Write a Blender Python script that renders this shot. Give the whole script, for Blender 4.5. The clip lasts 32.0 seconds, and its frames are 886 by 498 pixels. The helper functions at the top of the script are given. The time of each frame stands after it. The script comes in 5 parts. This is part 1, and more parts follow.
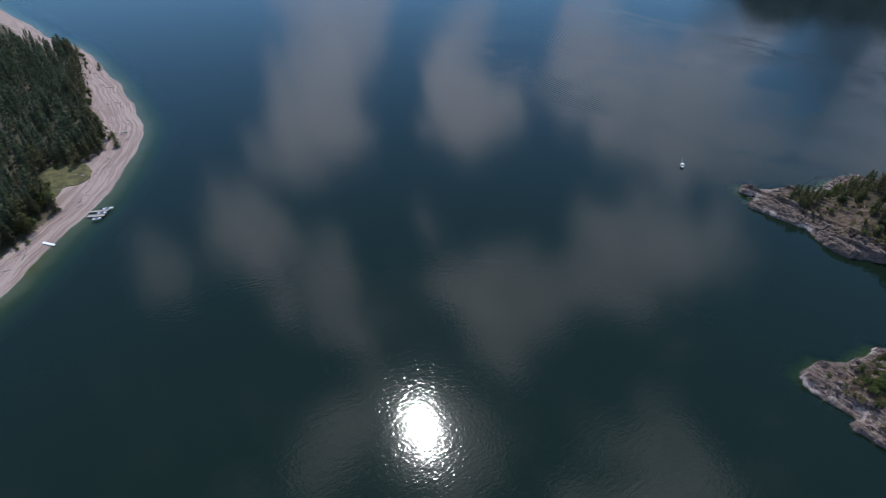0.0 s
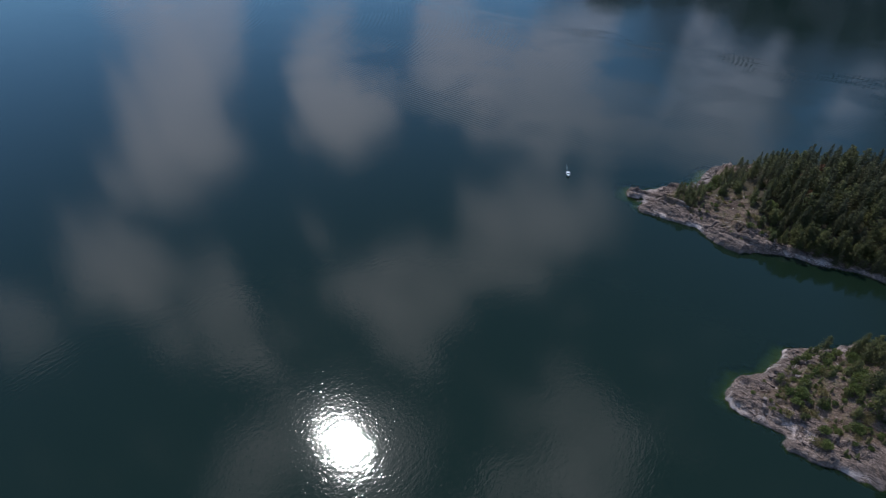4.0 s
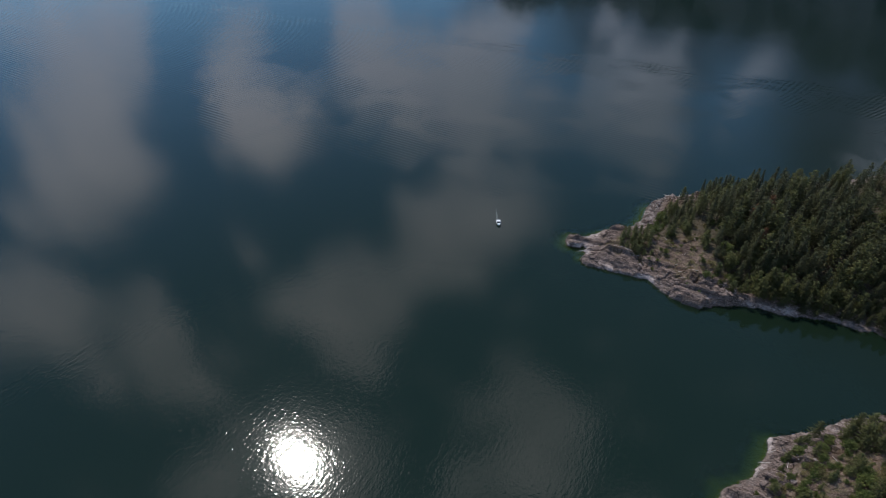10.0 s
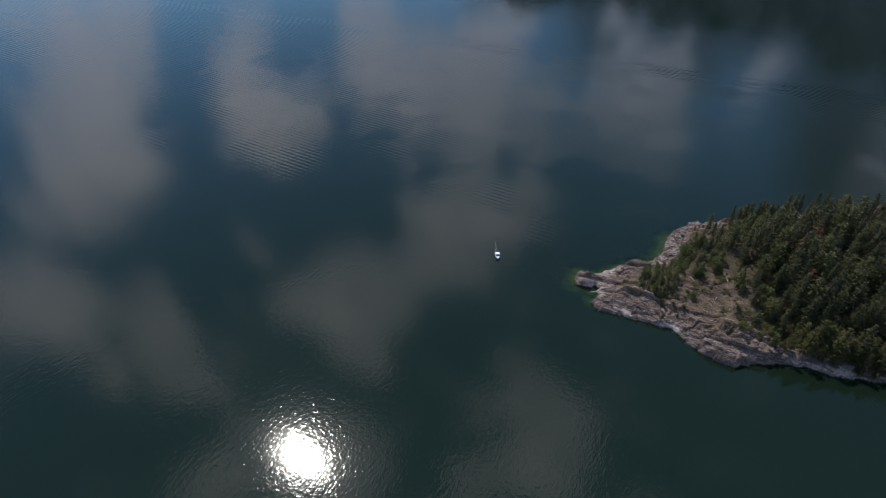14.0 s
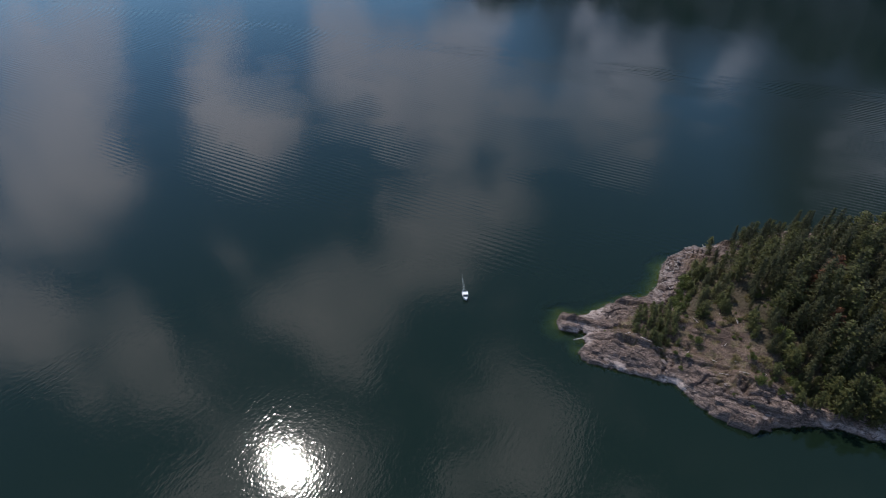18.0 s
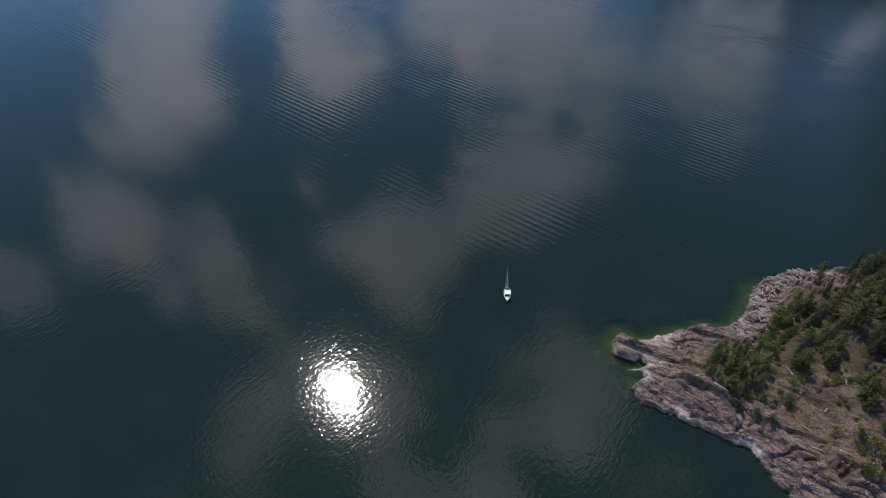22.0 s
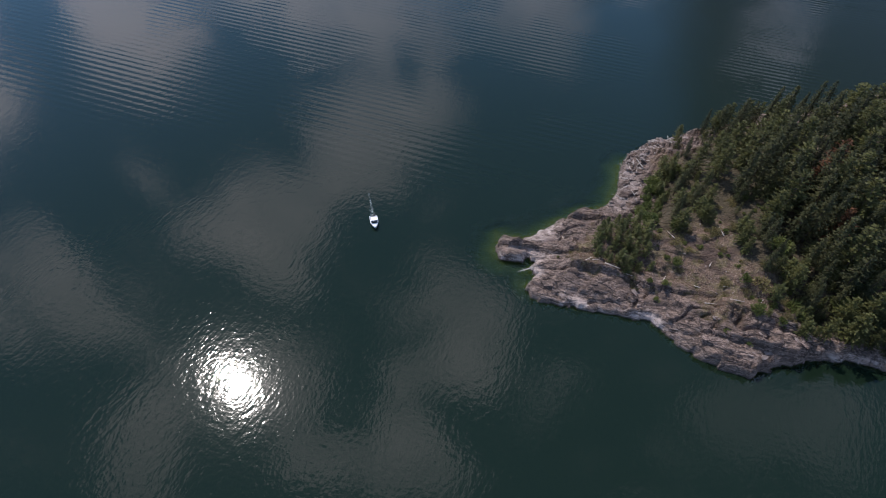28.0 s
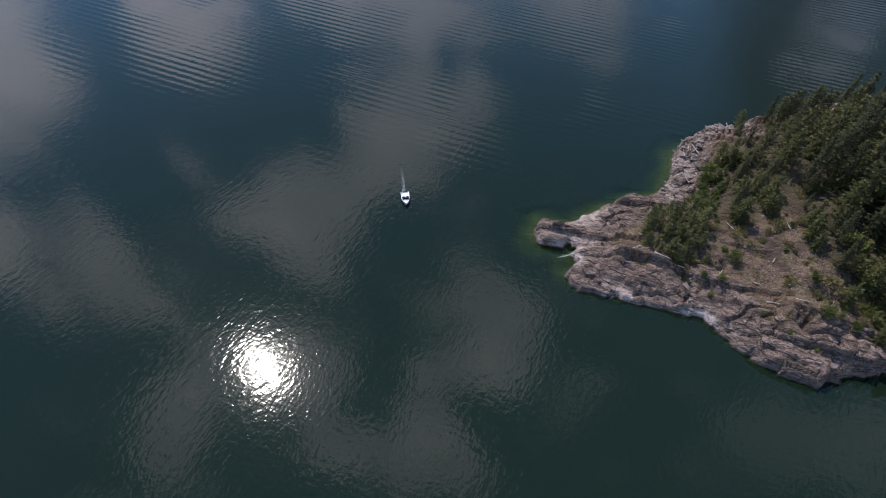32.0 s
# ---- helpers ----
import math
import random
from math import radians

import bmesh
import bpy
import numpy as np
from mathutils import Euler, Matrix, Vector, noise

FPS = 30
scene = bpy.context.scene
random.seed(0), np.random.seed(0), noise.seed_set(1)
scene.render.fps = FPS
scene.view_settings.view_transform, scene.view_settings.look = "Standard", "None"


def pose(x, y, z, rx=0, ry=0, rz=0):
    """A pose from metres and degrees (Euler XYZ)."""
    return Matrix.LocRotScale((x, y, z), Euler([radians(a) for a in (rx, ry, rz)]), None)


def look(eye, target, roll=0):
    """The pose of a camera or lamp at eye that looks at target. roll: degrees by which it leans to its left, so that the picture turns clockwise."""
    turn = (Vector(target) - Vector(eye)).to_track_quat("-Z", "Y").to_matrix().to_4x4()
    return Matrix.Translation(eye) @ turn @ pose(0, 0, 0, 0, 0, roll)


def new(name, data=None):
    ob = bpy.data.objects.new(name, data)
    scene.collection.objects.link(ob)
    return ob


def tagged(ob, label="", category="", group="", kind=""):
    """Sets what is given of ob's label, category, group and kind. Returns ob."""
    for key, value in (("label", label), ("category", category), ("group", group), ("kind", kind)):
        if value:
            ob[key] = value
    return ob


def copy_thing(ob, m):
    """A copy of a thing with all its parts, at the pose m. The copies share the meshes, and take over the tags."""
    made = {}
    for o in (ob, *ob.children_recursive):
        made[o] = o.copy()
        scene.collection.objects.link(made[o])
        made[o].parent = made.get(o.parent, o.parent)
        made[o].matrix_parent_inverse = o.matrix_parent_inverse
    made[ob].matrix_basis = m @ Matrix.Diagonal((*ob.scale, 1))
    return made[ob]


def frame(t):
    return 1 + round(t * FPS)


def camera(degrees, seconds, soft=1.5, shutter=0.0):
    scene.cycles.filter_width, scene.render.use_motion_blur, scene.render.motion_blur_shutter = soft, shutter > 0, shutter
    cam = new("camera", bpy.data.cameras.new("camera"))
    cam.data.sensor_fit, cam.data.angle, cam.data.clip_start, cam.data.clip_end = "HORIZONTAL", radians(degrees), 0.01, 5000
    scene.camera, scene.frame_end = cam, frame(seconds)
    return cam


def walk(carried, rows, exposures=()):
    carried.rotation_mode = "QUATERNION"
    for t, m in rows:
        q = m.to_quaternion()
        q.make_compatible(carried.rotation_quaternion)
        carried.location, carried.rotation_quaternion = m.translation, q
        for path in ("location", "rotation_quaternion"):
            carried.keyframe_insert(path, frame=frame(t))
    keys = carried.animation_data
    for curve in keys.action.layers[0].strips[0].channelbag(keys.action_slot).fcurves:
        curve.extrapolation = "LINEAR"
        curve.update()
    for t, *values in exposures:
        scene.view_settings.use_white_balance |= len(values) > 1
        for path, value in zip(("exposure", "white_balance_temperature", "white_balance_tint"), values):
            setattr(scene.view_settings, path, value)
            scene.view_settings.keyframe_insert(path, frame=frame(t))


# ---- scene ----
# ---------------------------------------------------------------- camera
cam = camera(77.98, 32.0, soft=0.95)
FLIGHT = (
    (0, -185.35, -259.18, 165.33, -3.243, -38.204, 0.890),
    (0.5, -184.60, -253.68, 165.47, -6.066, -38.281, 0.716),
    (1, -184.03, -248.56, 165.36, -8.197, -38.284, 0.619),
    (1.5, -183.54, -243.64, 165.53, -10.124, -38.308, 0.615),
    (2, -182.70, -238.72, 165.54, -11.889, -38.327, 0.621),
    (2.5, -181.47, -233.53, 165.04, -13.475, -38.352, 0.759),
    (3, -180.11, -228.59, 164.91, -14.564, -38.370, 0.819),
    (3.5, -178.81, -224.22, 164.39, -16.008, -38.276, 0.916),
    (5.5, -170.90, -205.90, 164.79, -19.486, -38.260, 0.618),
    (6, -168.82, -201.23, 164.62, -19.879, -38.294, 0.693),
    (6.5, -166.56, -196.96, 164.02, -20.048, -38.198, 0.814),
    (7, -164.11, -192.99, 163.53, -20.134, -38.080, 0.799),
    (7.5, -161.62, -188.92, 162.78, -21.449, -37.960, 0.890),
    (8, -159.03, -185.22, 162.65, -22.670, -37.778, 0.663),
    (8.5, -156.70, -181.07, 162.79, -23.266, -37.806, 0.689),
    (9, -153.80, -177.15, 162.82, -24.521, -37.775, 0.633),
    (9.5, -150.94, -172.93, 162.60, -25.137, -37.773, 0.526),
    (10, -148.08, -168.71, 161.89, -25.355, -37.812, 0.492),
    (10.5, -145.65, -164.75, 161.29, -25.394, -37.815, 0.425),
    (11, -143.33, -160.55, 160.14, -25.558, -37.848, 0.653),
    (11.5, -140.89, -156.98, 158.58, -25.528, -37.693, 0.696),
    (12, -137.78, -153.20, 157.30, -25.350, -37.686, 0.611),
    (12.5, -133.89, -148.52, 155.94, -25.131, -37.693, 0.296),
    (13, -131.07, -144.20, 154.61, -25.006, -37.706, 0.205),
    (13.5, -128.37, -139.86, 154.02, -24.857, -37.893, 0.271),
    (14, -125.52, -135.59, 153.26, -24.708, -38.060, 0.270),
    (14.5, -122.92, -131.40, 152.43, -24.532, -38.170, 0.226),
    (16.5, -111.13, -115.17, 145.42, -25.238, -37.970, 0.243),
    (17, -107.60, -110.93, 143.41, -26.300, -37.980, 0.297),
    (17.5, -103.89, -107.46, 142.19, -27.049, -37.859, -0.094),
    (18, -100.98, -104.18, 141.20, -27.276, -37.836, -0.119),
    (18.5, -97.90, -100.70, 140.20, -27.252, -37.785, -0.206),
    (19, -95.08, -96.82, 139.11, -27.234, -37.825, 0.002),
    (19.5, -92.31, -93.27, 138.14, -27.012, -37.769, 0.055),
    (20, -89.21, -89.42, 137.31, -25.996, -37.903, 0.098),
    (20.5, -86.48, -86.06, 135.95, -24.164, -37.987, 0.378),
    (21, -84.29, -83.38, 134.45, -22.904, -38.223, 0.549),
    (21.5, -81.85, -81.57, 133.46, -21.120, -40.024, 0.384),
    (22, -80.80, -79.16, 131.53, -18.196, -43.038, 0.966),
    (22.5, -79.24, -77.23, 129.46, -18.006, -45.682, 1.620),
    (23, -77.34, -75.22, 127.72, -21.139, -48.003, 1.813),
    (23.5, -75.60, -73.91, 125.83, -24.408, -47.727, 1.659),
    (24, -74.27, -73.56, 124.24, -26.424, -47.593, 1.317),
    (24.5, -73.91, -72.86, 122.45, -29.137, -47.777, 1.539),
    (25, -73.88, -72.56, 120.63, -31.412, -47.799, 1.886),
    (25.5, -73.88, -72.00, 119.30, -33.505, -48.028, 2.298),
    (27.5, -74.19, -72.02, 111.37, -33.419, -47.527, 2.896),
    (28, -74.12, -71.77, 110.00, -37.181, -47.491, 2.793),
    (28.5, -73.90, -71.46, 108.58, -37.328, -47.571, 2.721),
    (29, -73.80, -71.14, 107.14, -37.208, -47.630, 2.828),
    (29.5, -73.54, -70.91, 105.87, -35.970, -47.683, 2.584),
    (30, -73.42, -71.00, 104.75, -33.918, -47.711, 2.349),
    (30.5, -73.51, -70.29, 103.71, -33.826, -47.833, 2.393),
    (31, -73.31, -69.62, 102.28, -32.896, -47.921, 2.488),
    (31.5, -72.89, -69.20, 100.70, -32.633, -47.884, 2.459),
    (32, -72.38, -69.06, 99.64, -32.336, -47.828, 2.127),
)


def aim(row):
    """A pose from an eye and heading, pitch and roll in degrees; heading 0 looks along +y, positive turns left."""
    t, x, y, z, heading, pitch, roll = row
    h, p = radians(heading), radians(pitch)
    ahead = Vector((-math.sin(h) * math.cos(p), math.cos(h) * math.cos(p), math.sin(p)))
    return t, look((x, y, z), Vector((x, y, z)) + ahead * 100, roll)


walk(cam, [aim(row) for row in FLIGHT], exposures=((0, 0.0, 6050, 10), (3, 0.0, 6050, 10), (9, 0.0, 6500, 10), (20.5, 0.02, 6550, 14), (23.5, 0.16, 6550, 15), (28, 0.28, 6550, 15), (32, 0.31, 6550, 15)))

# ---------------------------------------------------------------- sky and sun
SUN_UP = 56.6                       # degrees above the horizon; the sun stands over +y
CLOUDS_LOW = (                      # heading (clockwise from +y), height, radius in degrees, density
    (-12.5, 12.7, 2.1, 0.42), (-9.0, 14.0, 2.7, 0.58), (-6.4, 16.7, 2.9, 0.63), (-10.0, 18.9, 2.8, 0.63), (-3.5, 12.7, 2.1, 0.53),
    (5.8, 15.7, 2.4, 0.53), (4.1, 18.3, 2.4, 0.53), (16.1, 16.2, 2.8, 0.53), (19.4, 18.1, 4.1, 0.63), (27.9, 18.8, 3.5, 0.63),
    (30.9, 16.1, 2.8, 0.47), (42.5, 18.4, 2.8, 0.42), (41.0, 14.0, 1.3, 0.42), (47.6, 13.9, 1.3, 0.42), (51.7, 13.4, 1.0, 0.32),
    (55.7, 17.9, 2.4, 0.37),
)
CLOUDS_MIDDLE = (
    (-8.8, 22.0, 3.0, 0.63), (-12.6, 23.1, 3.3, 0.63), (-14.1, 19.4, 1.8, 0.42), (-8.2, 25.8, 2.6, 0.58), (-12.1, 26.6, 3.0, 0.53),
    (-15.9, 26.2, 2.8, 0.47), (3.9, 21.6, 3.1, 0.73), (5.9, 24.2, 2.9, 0.68), (9.5, 22.7, 2.0, 0.37), (24.4, 20.0, 4.2, 0.63),
    (20.1, 21.3, 3.6, 0.63), (15.7, 19.8, 2.9, 0.53), (30.2, 22.3, 3.6, 0.58), (28.6, 25.4, 3.1, 0.47), (34.6, 25.0, 3.6, 0.42),
    (42.4, 23.1, 3.5, 0.47), (46.5, 22.3, 3.3, 0.53), (48.7, 25.1, 2.8, 0.47), (48.3, 19.2, 2.7, 0.37), (67.5, 20.8, 3.0, 0.37),
    (22.7, 24.0, 3.0, 0.42), (29.8, 24.3, 3.4, 0.42), (4.6, 24.5, 3.5, 0.58), (8.6, 23.7, 3.1, 0.53),
)
CLOUDS_HIGH = (
    (27.0, 32.9, 4.1, 0.38), (31.8, 35.1, 3.5, 0.34), (22.4, 34.5, 3.2, 0.38), (28.7, 37.9, 4.1, 0.34), (24.2, 39.8, 2.9, 0.34),
    (35.8, 33.3, 3.1, 0.32), (1.2, 34.4, 2.6, 0.19), (-20.1, 33.5, 3.2, 0.47), (-20.9, 31.0, 2.2, 0.42), (-19.0, 36.2, 2.9, 0.42),
    (-23.1, 35.9, 2.7, 0.32), (-13.1, 37.7, 2.3, 0.4), (-15.5, 41.6, 2.3, 0.6), (-11.4, 41.9, 2.0, 0.54), (-18.0, 41.6, 1.7, 0.42),
    (4.7, 42.0, 2.4, 0.42), (7.4, 43.6, 2.6, 0.53), (13.8, 43.5, 2.5, 0.44), (8.9, 40.3, 2.3, 0.38), (12.9, 39.0, 2.8, 0.32),
    (18.4, 40.3, 3.5, 0.32), (-31.0, 35.1, 3.2, 0.4),
)
CLOUDS_OVERHEAD = (
    (-10.0, 45.3, 1.7, 0.6), (-8.1, 47.7, 1.4, 0.6), (-13.5, 45.2, 1.8, 0.36), (11.4, 45.6, 2.6, 0.55), (17.7, 44.9, 2.5, 0.42),
    (13.4, 48.9, 2.3, 0.5), (8.9, 54.0, 1.9, 0.5), (10.1, 57.4, 2.4, 0.5), (6.2, 59.7, 2.3, 0.5), (-7.7, 52.8, 1.5, 0.42),
    (-12.4, 54.6, 2.2, 0.46), (31.1, 53.6, 2.7, 0.3), (40.3, 52.4, 3.8, 0.36), (42.5, 56.2, 3.7, 0.36), (39.0, 59.0, 3.1, 0.36),
    (47.1, 53.4, 2.6, 0.24), (30.6, 60.2, 2.5, 0.3), (-51.0, 44.4, 4.7, 0.12), (20.4, 68.9, 4.0, 0.36), (35.9, 69.3, 3.4, 0.4),
    (29.5, 65.5, 3.3, 0.4), (-20.8, 58.2, 2.5, 0.36), (85.5, 55.8, 5.8, 0.18), (45.0, 58.5, 3.7, 0.48), (8.1, 65.1, 2.9, 0.42),
    (-14.8, 56.3, 2.6, 0.42), (6.0, 60.8, 2.0, 0.36), (62.8, 58.4, 3.4, 0.24),
)
CLOUDS_SHADED = (                   # grey-blue undersides that turn away from the sun
    (55.0, 13.5, 3.5, 0.8), (62.0, 16.5, 5.5, 0.85), (64.0, 22.5, 5.0, 0.85), (68.0, 28.0, 5.5, 0.8), (76.0, 20.0, 8.0, 0.8), (72.0, 34.0, 5.0, 0.6),
    (40.0, 13.0, 5.0, 0.8), (82.0, 30.0, 8.0, 0.7), (30.0, 12.5, 4.0, 0.5), (48.0, 15.5, 5.0, 0.8), (50.0, 12.0, 4.0, 0.8),
)


def link(tree, a, b):
    tree.links.new(a, b)


def node(tree, kind, **values):
    n = tree.nodes.new(kind)
    for key, value in values.items():
        n.inputs[key].default_value = value
    return n


def math_node(tree, op, a, b=None, clamp=False):
    n = tree.nodes.new("ShaderNodeMath")
    n.operation, n.use_clamp = op, clamp
    for i, v in enumerate((a, b)):
        if v is None:
            continue
        if isinstance(v, (int, float)):
            n.inputs[i].default_value = v
        else:
            link(tree, v, n.inputs[i])
    return n.outputs[0]


def ranged(tree, value, a, b, c=0.0, d=1.0, smooth=True):
    n = tree.nodes.new("ShaderNodeMapRange")
    n.interpolation_type = "SMOOTHSTEP" if smooth else "LINEAR"
    link(tree, value, n.inputs["Value"])
    for key, v in (("From Min", a), ("From Max", b), ("To Min", c), ("To Max", d)):
        n.inputs[key].default_value = v
    return n.outputs["Result"]


def blend(tree, fac, a, b):
    n = tree.nodes.new("ShaderNodeMix")
    n.data_type = "RGBA"
    for key, v in (("Factor_Float", fac), ("A_Color", a), ("B_Color", b)):
        s = next(i for i in n.inputs if i.identifier == key)
        if isinstance(v, (int, float)):
            s.default_value = v
        elif isinstance(v, tuple):
            s.default_value = (*v, 1.0) if len(v) == 3 else v
        else:
            link(tree, v, s)
    return next(o for o in n.outputs if o.identifier == "Result_Color")


def grain(tree, vector, scale, detail=4.0, rough=0.55, distort=0.0):
    n = node(tree, "ShaderNodeTexNoise", Scale=scale, Detail=detail, Roughness=rough, Distortion=distort)
    if vector is not None:
        link(tree, vector, n.inputs["Vector"])
    return n.outputs["Fac"]


def build_world():
    world = bpy.data.worlds.new("sky")
    scene.world = world
    world.use_nodes = True
    tree = world.node_tree
    tree.nodes.clear()
    sky = tree.nodes.new("ShaderNodeTexSky")
    sky.sky_type, sky.sun_disc = "NISHITA", False
    sky.sun_elevation, sky.sun_rotation = radians(SUN_UP), 0.0
    sky.air_density, sky.dust_density, sky.altitude = 1.0, 0.0, 500
    sky.ozone_density = 2.5
    blue = tree.nodes.new("ShaderNodeVectorMath")
    blue.operation = "MULTIPLY"
    link(tree, sky.outputs[0], blue.inputs[0])
    blue.inputs[1].default_value = (SKY_STRENGTH * 0.80, SKY_STRENGTH * 1.03, SKY_STRENGTH * 1.12)
    way = tree.nodes.new("ShaderNodeTexCoord").outputs["Generated"]
    wob = node(tree, "ShaderNodeTexNoise", Scale=9.0, Detail=6.0, Roughness=0.62)
    link(tree, way, wob.inputs["Vector"])
    shift = tree.nodes.new("ShaderNodeVectorMath")
    shift.operation = "MULTIPLY_ADD"
    link(tree, wob.outputs["Color"], shift.inputs[0])
    shift.inputs[1].default_value, shift.inputs[2].default_value = (0.16,) * 3, (-0.08,) * 3
    bent = tree.nodes.new("ShaderNodeVectorMath")
    bent.operation = "ADD"
    link(tree, way, bent.inputs[0])
    link(tree, shift.outputs[0], bent.inputs[1])
    def gathered(clouds, inner, outer):
        total = None
        for cloud in clouds:
            m = puff(*cloud, inner, outer)
            total = m if total is None else math_node(tree, "ADD", total, math_node(tree, "MULTIPLY", m, math_node(tree, "SUBTRACT", 1.0, total)))
        return total

    def puff(heading, height, radius, dense, inner, outer):
        h, e = radians(heading), radians(height)
        apart = tree.nodes.new("ShaderNodeVectorMath")
        apart.operation = "DISTANCE"
        link(tree, bent.outputs[0], apart.inputs[0])
        apart.inputs[1].default_value = (math.sin(h) * math.cos(e), math.cos(h) * math.cos(e), math.sin(e))
        r = radians(radius)
        return ranged(tree, apart.outputs["Value"], r * inner, r * outer, dense, 0.0)

    shade = gathered(CLOUDS_SHADED, 0.5, 1.5)
    total = gathered(CLOUDS_LOW + CLOUDS_MIDDLE + CLOUDS_HIGH + CLOUDS_OVERHEAD, 0.5, 1.5)
    # broken cloud over the rest of the sky, behind the flight
    parts = tree.nodes.new("ShaderNodeSeparateXYZ")
    link(tree, way, parts.inputs[0])
    rest = ranged(tree, grain(tree, bent.outputs[0], 3.2, 5.0), 0.48, 0.66, 0.0, 0.8)
    rest = math_node(tree, "MULTIPLY", rest, ranged(tree, parts.outputs["Y"], 0.25, -0.15))
    total = math_node(tree, "MAXIMUM", total, rest)
    # thin torn vapour between the clouds, high up
    veil = ranged(tree, grain(tree, bent.outputs[0], 11.0, 5.0, 0.6), 0.42, 0.58, 0.02, VEIL)
    veil = math_node(tree, "MULTIPLY", veil, ranged(tree, parts.outputs["Z"], 0.42, 0.70))
    total = math_node(tree, "MAXIMUM", total, veil)
    # every cloud is torn into shreds, most of all along its rim
    fine = math_node(tree, "SUBTRACT", grain(tree, bent.outputs[0], 19.0, 7.0, 0.68), 0.5)
    torn = math_node(tree, "ADD", total, math_node(tree, "MULTIPLY", fine, ranged(tree, total, 0.0, 0.3, 0.1, 1.75)))
    thick = ranged(tree, torn, 0.22, 0.9, 0.46, 1.05, False)
    total = math_node(tree, "MULTIPLY", ranged(tree, torn, 0.15, 0.27), thick)
    # sunlit vapour shines most near the sun
    sunward = tree.nodes.new("ShaderNodeVectorMath")
    sunward.operation = "DOT_PRODUCT"
    link(tree, way, sunward.inputs[0])
    sunward.inputs[1].default_value = (0, math.cos(radians(SUN_UP)), math.sin(radians(SUN_UP)))
    glow = tree.nodes.new("ShaderNodeVectorMath")
    glow.operation = "SCALE"
    link(tree, blend(tree, ranged(tree, sunward.outputs["Value"], 0.70, 0.95), CLOUD_FAR, CLOUD_COLOUR), glow.inputs[0])
    link(tree, ranged(tree, sunward.outputs["Value"], 0.70, 0.98, 1.0, 2.4), glow.inputs["Scale"])
    colour = blend(tree, total, blend(tree, shade, blue.outputs[0], (0.085, 0.105, 0.19)), glow.outputs[0])
    back = tree.nodes.new("ShaderNodeBackground")
    link(tree, colour, back.inputs["Color"])
    out = tree.nodes.new("ShaderNodeOutputWorld")
    link(tree, back.outputs[0], out.inputs["Surface"])


SKY_STRENGTH, VEIL = 0.15, 0.15
CLOUD_FAR, CLOUD_COLOUR = (0.88, 0.98, 1.26), (0.98, 0.96, 1.08)
build_world()
sun = new("sun", bpy.data.lights.new("sun", "SUN"))
sun.data.energy, sun.data.angle, sun.data.color = 3.2, radians(0.53), (1.0, 0.955, 0.90)
sun.matrix_world = look((0, math.cos(radians(SUN_UP)) * 900, math.sin(radians(SUN_UP)) * 900), (0, 0, 0))

# ---------------------------------------------------------------- materials
def material(name):
    m = bpy.data.materials.new(name)
    m.use_nodes = True
    tree = m.node_tree
    tree.nodes.clear()
    out = tree.nodes.new("ShaderNodeOutputMaterial")
    return m, tree, out


def surface(tree, out, colour, rough=0.8, bump=None, strength=0.3, distance=0.05, metal=0.0, spec=0.4):
    p = node(tree, "ShaderNodeBsdfPrincipled", Metallic=metal)
    p.inputs["Specular IOR Level"].default_value = spec
    if isinstance(colour, tuple):
        p.inputs["Base Color"].default_value = (*colour, 1.0)
    else:
        link(tree, colour, p.inputs["Base Color"])
    if isinstance(rough, (int, float)):
        p.inputs["Roughness"].default_value = rough
    else:
        link(tree, rough, p.inputs["Roughness"])
    if bump is not None:
        b = node(tree, "ShaderNodeBump", Strength=strength, Distance=distance)
        link(tree, bump, b.inputs["Height"])
        link(tree, b.outputs[0], p.inputs["Normal"])
    link(tree, p.outputs[0], out.inputs["Surface"])
    return p


def place(tree):
    return tree.nodes.new("ShaderNodeNewGeometry").outputs["Position"]


def squeezed(tree, vector, scale, turn=0.0):
    n = tree.nodes.new("ShaderNodeMapping")
    link(tree, vector, n.inputs["Vector"])
    n.vector_type = "TEXTURE"        # turned first, so that the lengths lie along the turned axes
    n.inputs["Scale"].default_value, n.inputs["Rotation"].default_value = scale, (0, 0, radians(turn))
    return n.outputs[0]


def plain(name, colour, rough=0.6, metal=0.0, vary=0.12, scale=3.0):
    m, tree, out = material(name)
    tc = tree.nodes.new("ShaderNodeTexCoord").outputs["Object"]
    dark = tuple(c * (1 - vary) for c in colour)
    pale = tuple(min(1.0, c * (1 + vary)) for c in colour)
    f = grain(tree, tc, scale, 5.0)
    surface(tree, out, blend(tree, ranged(tree, f, 0.3, 0.7), dark, pale), rough, f, 0.15, 0.02, metal)
    return m


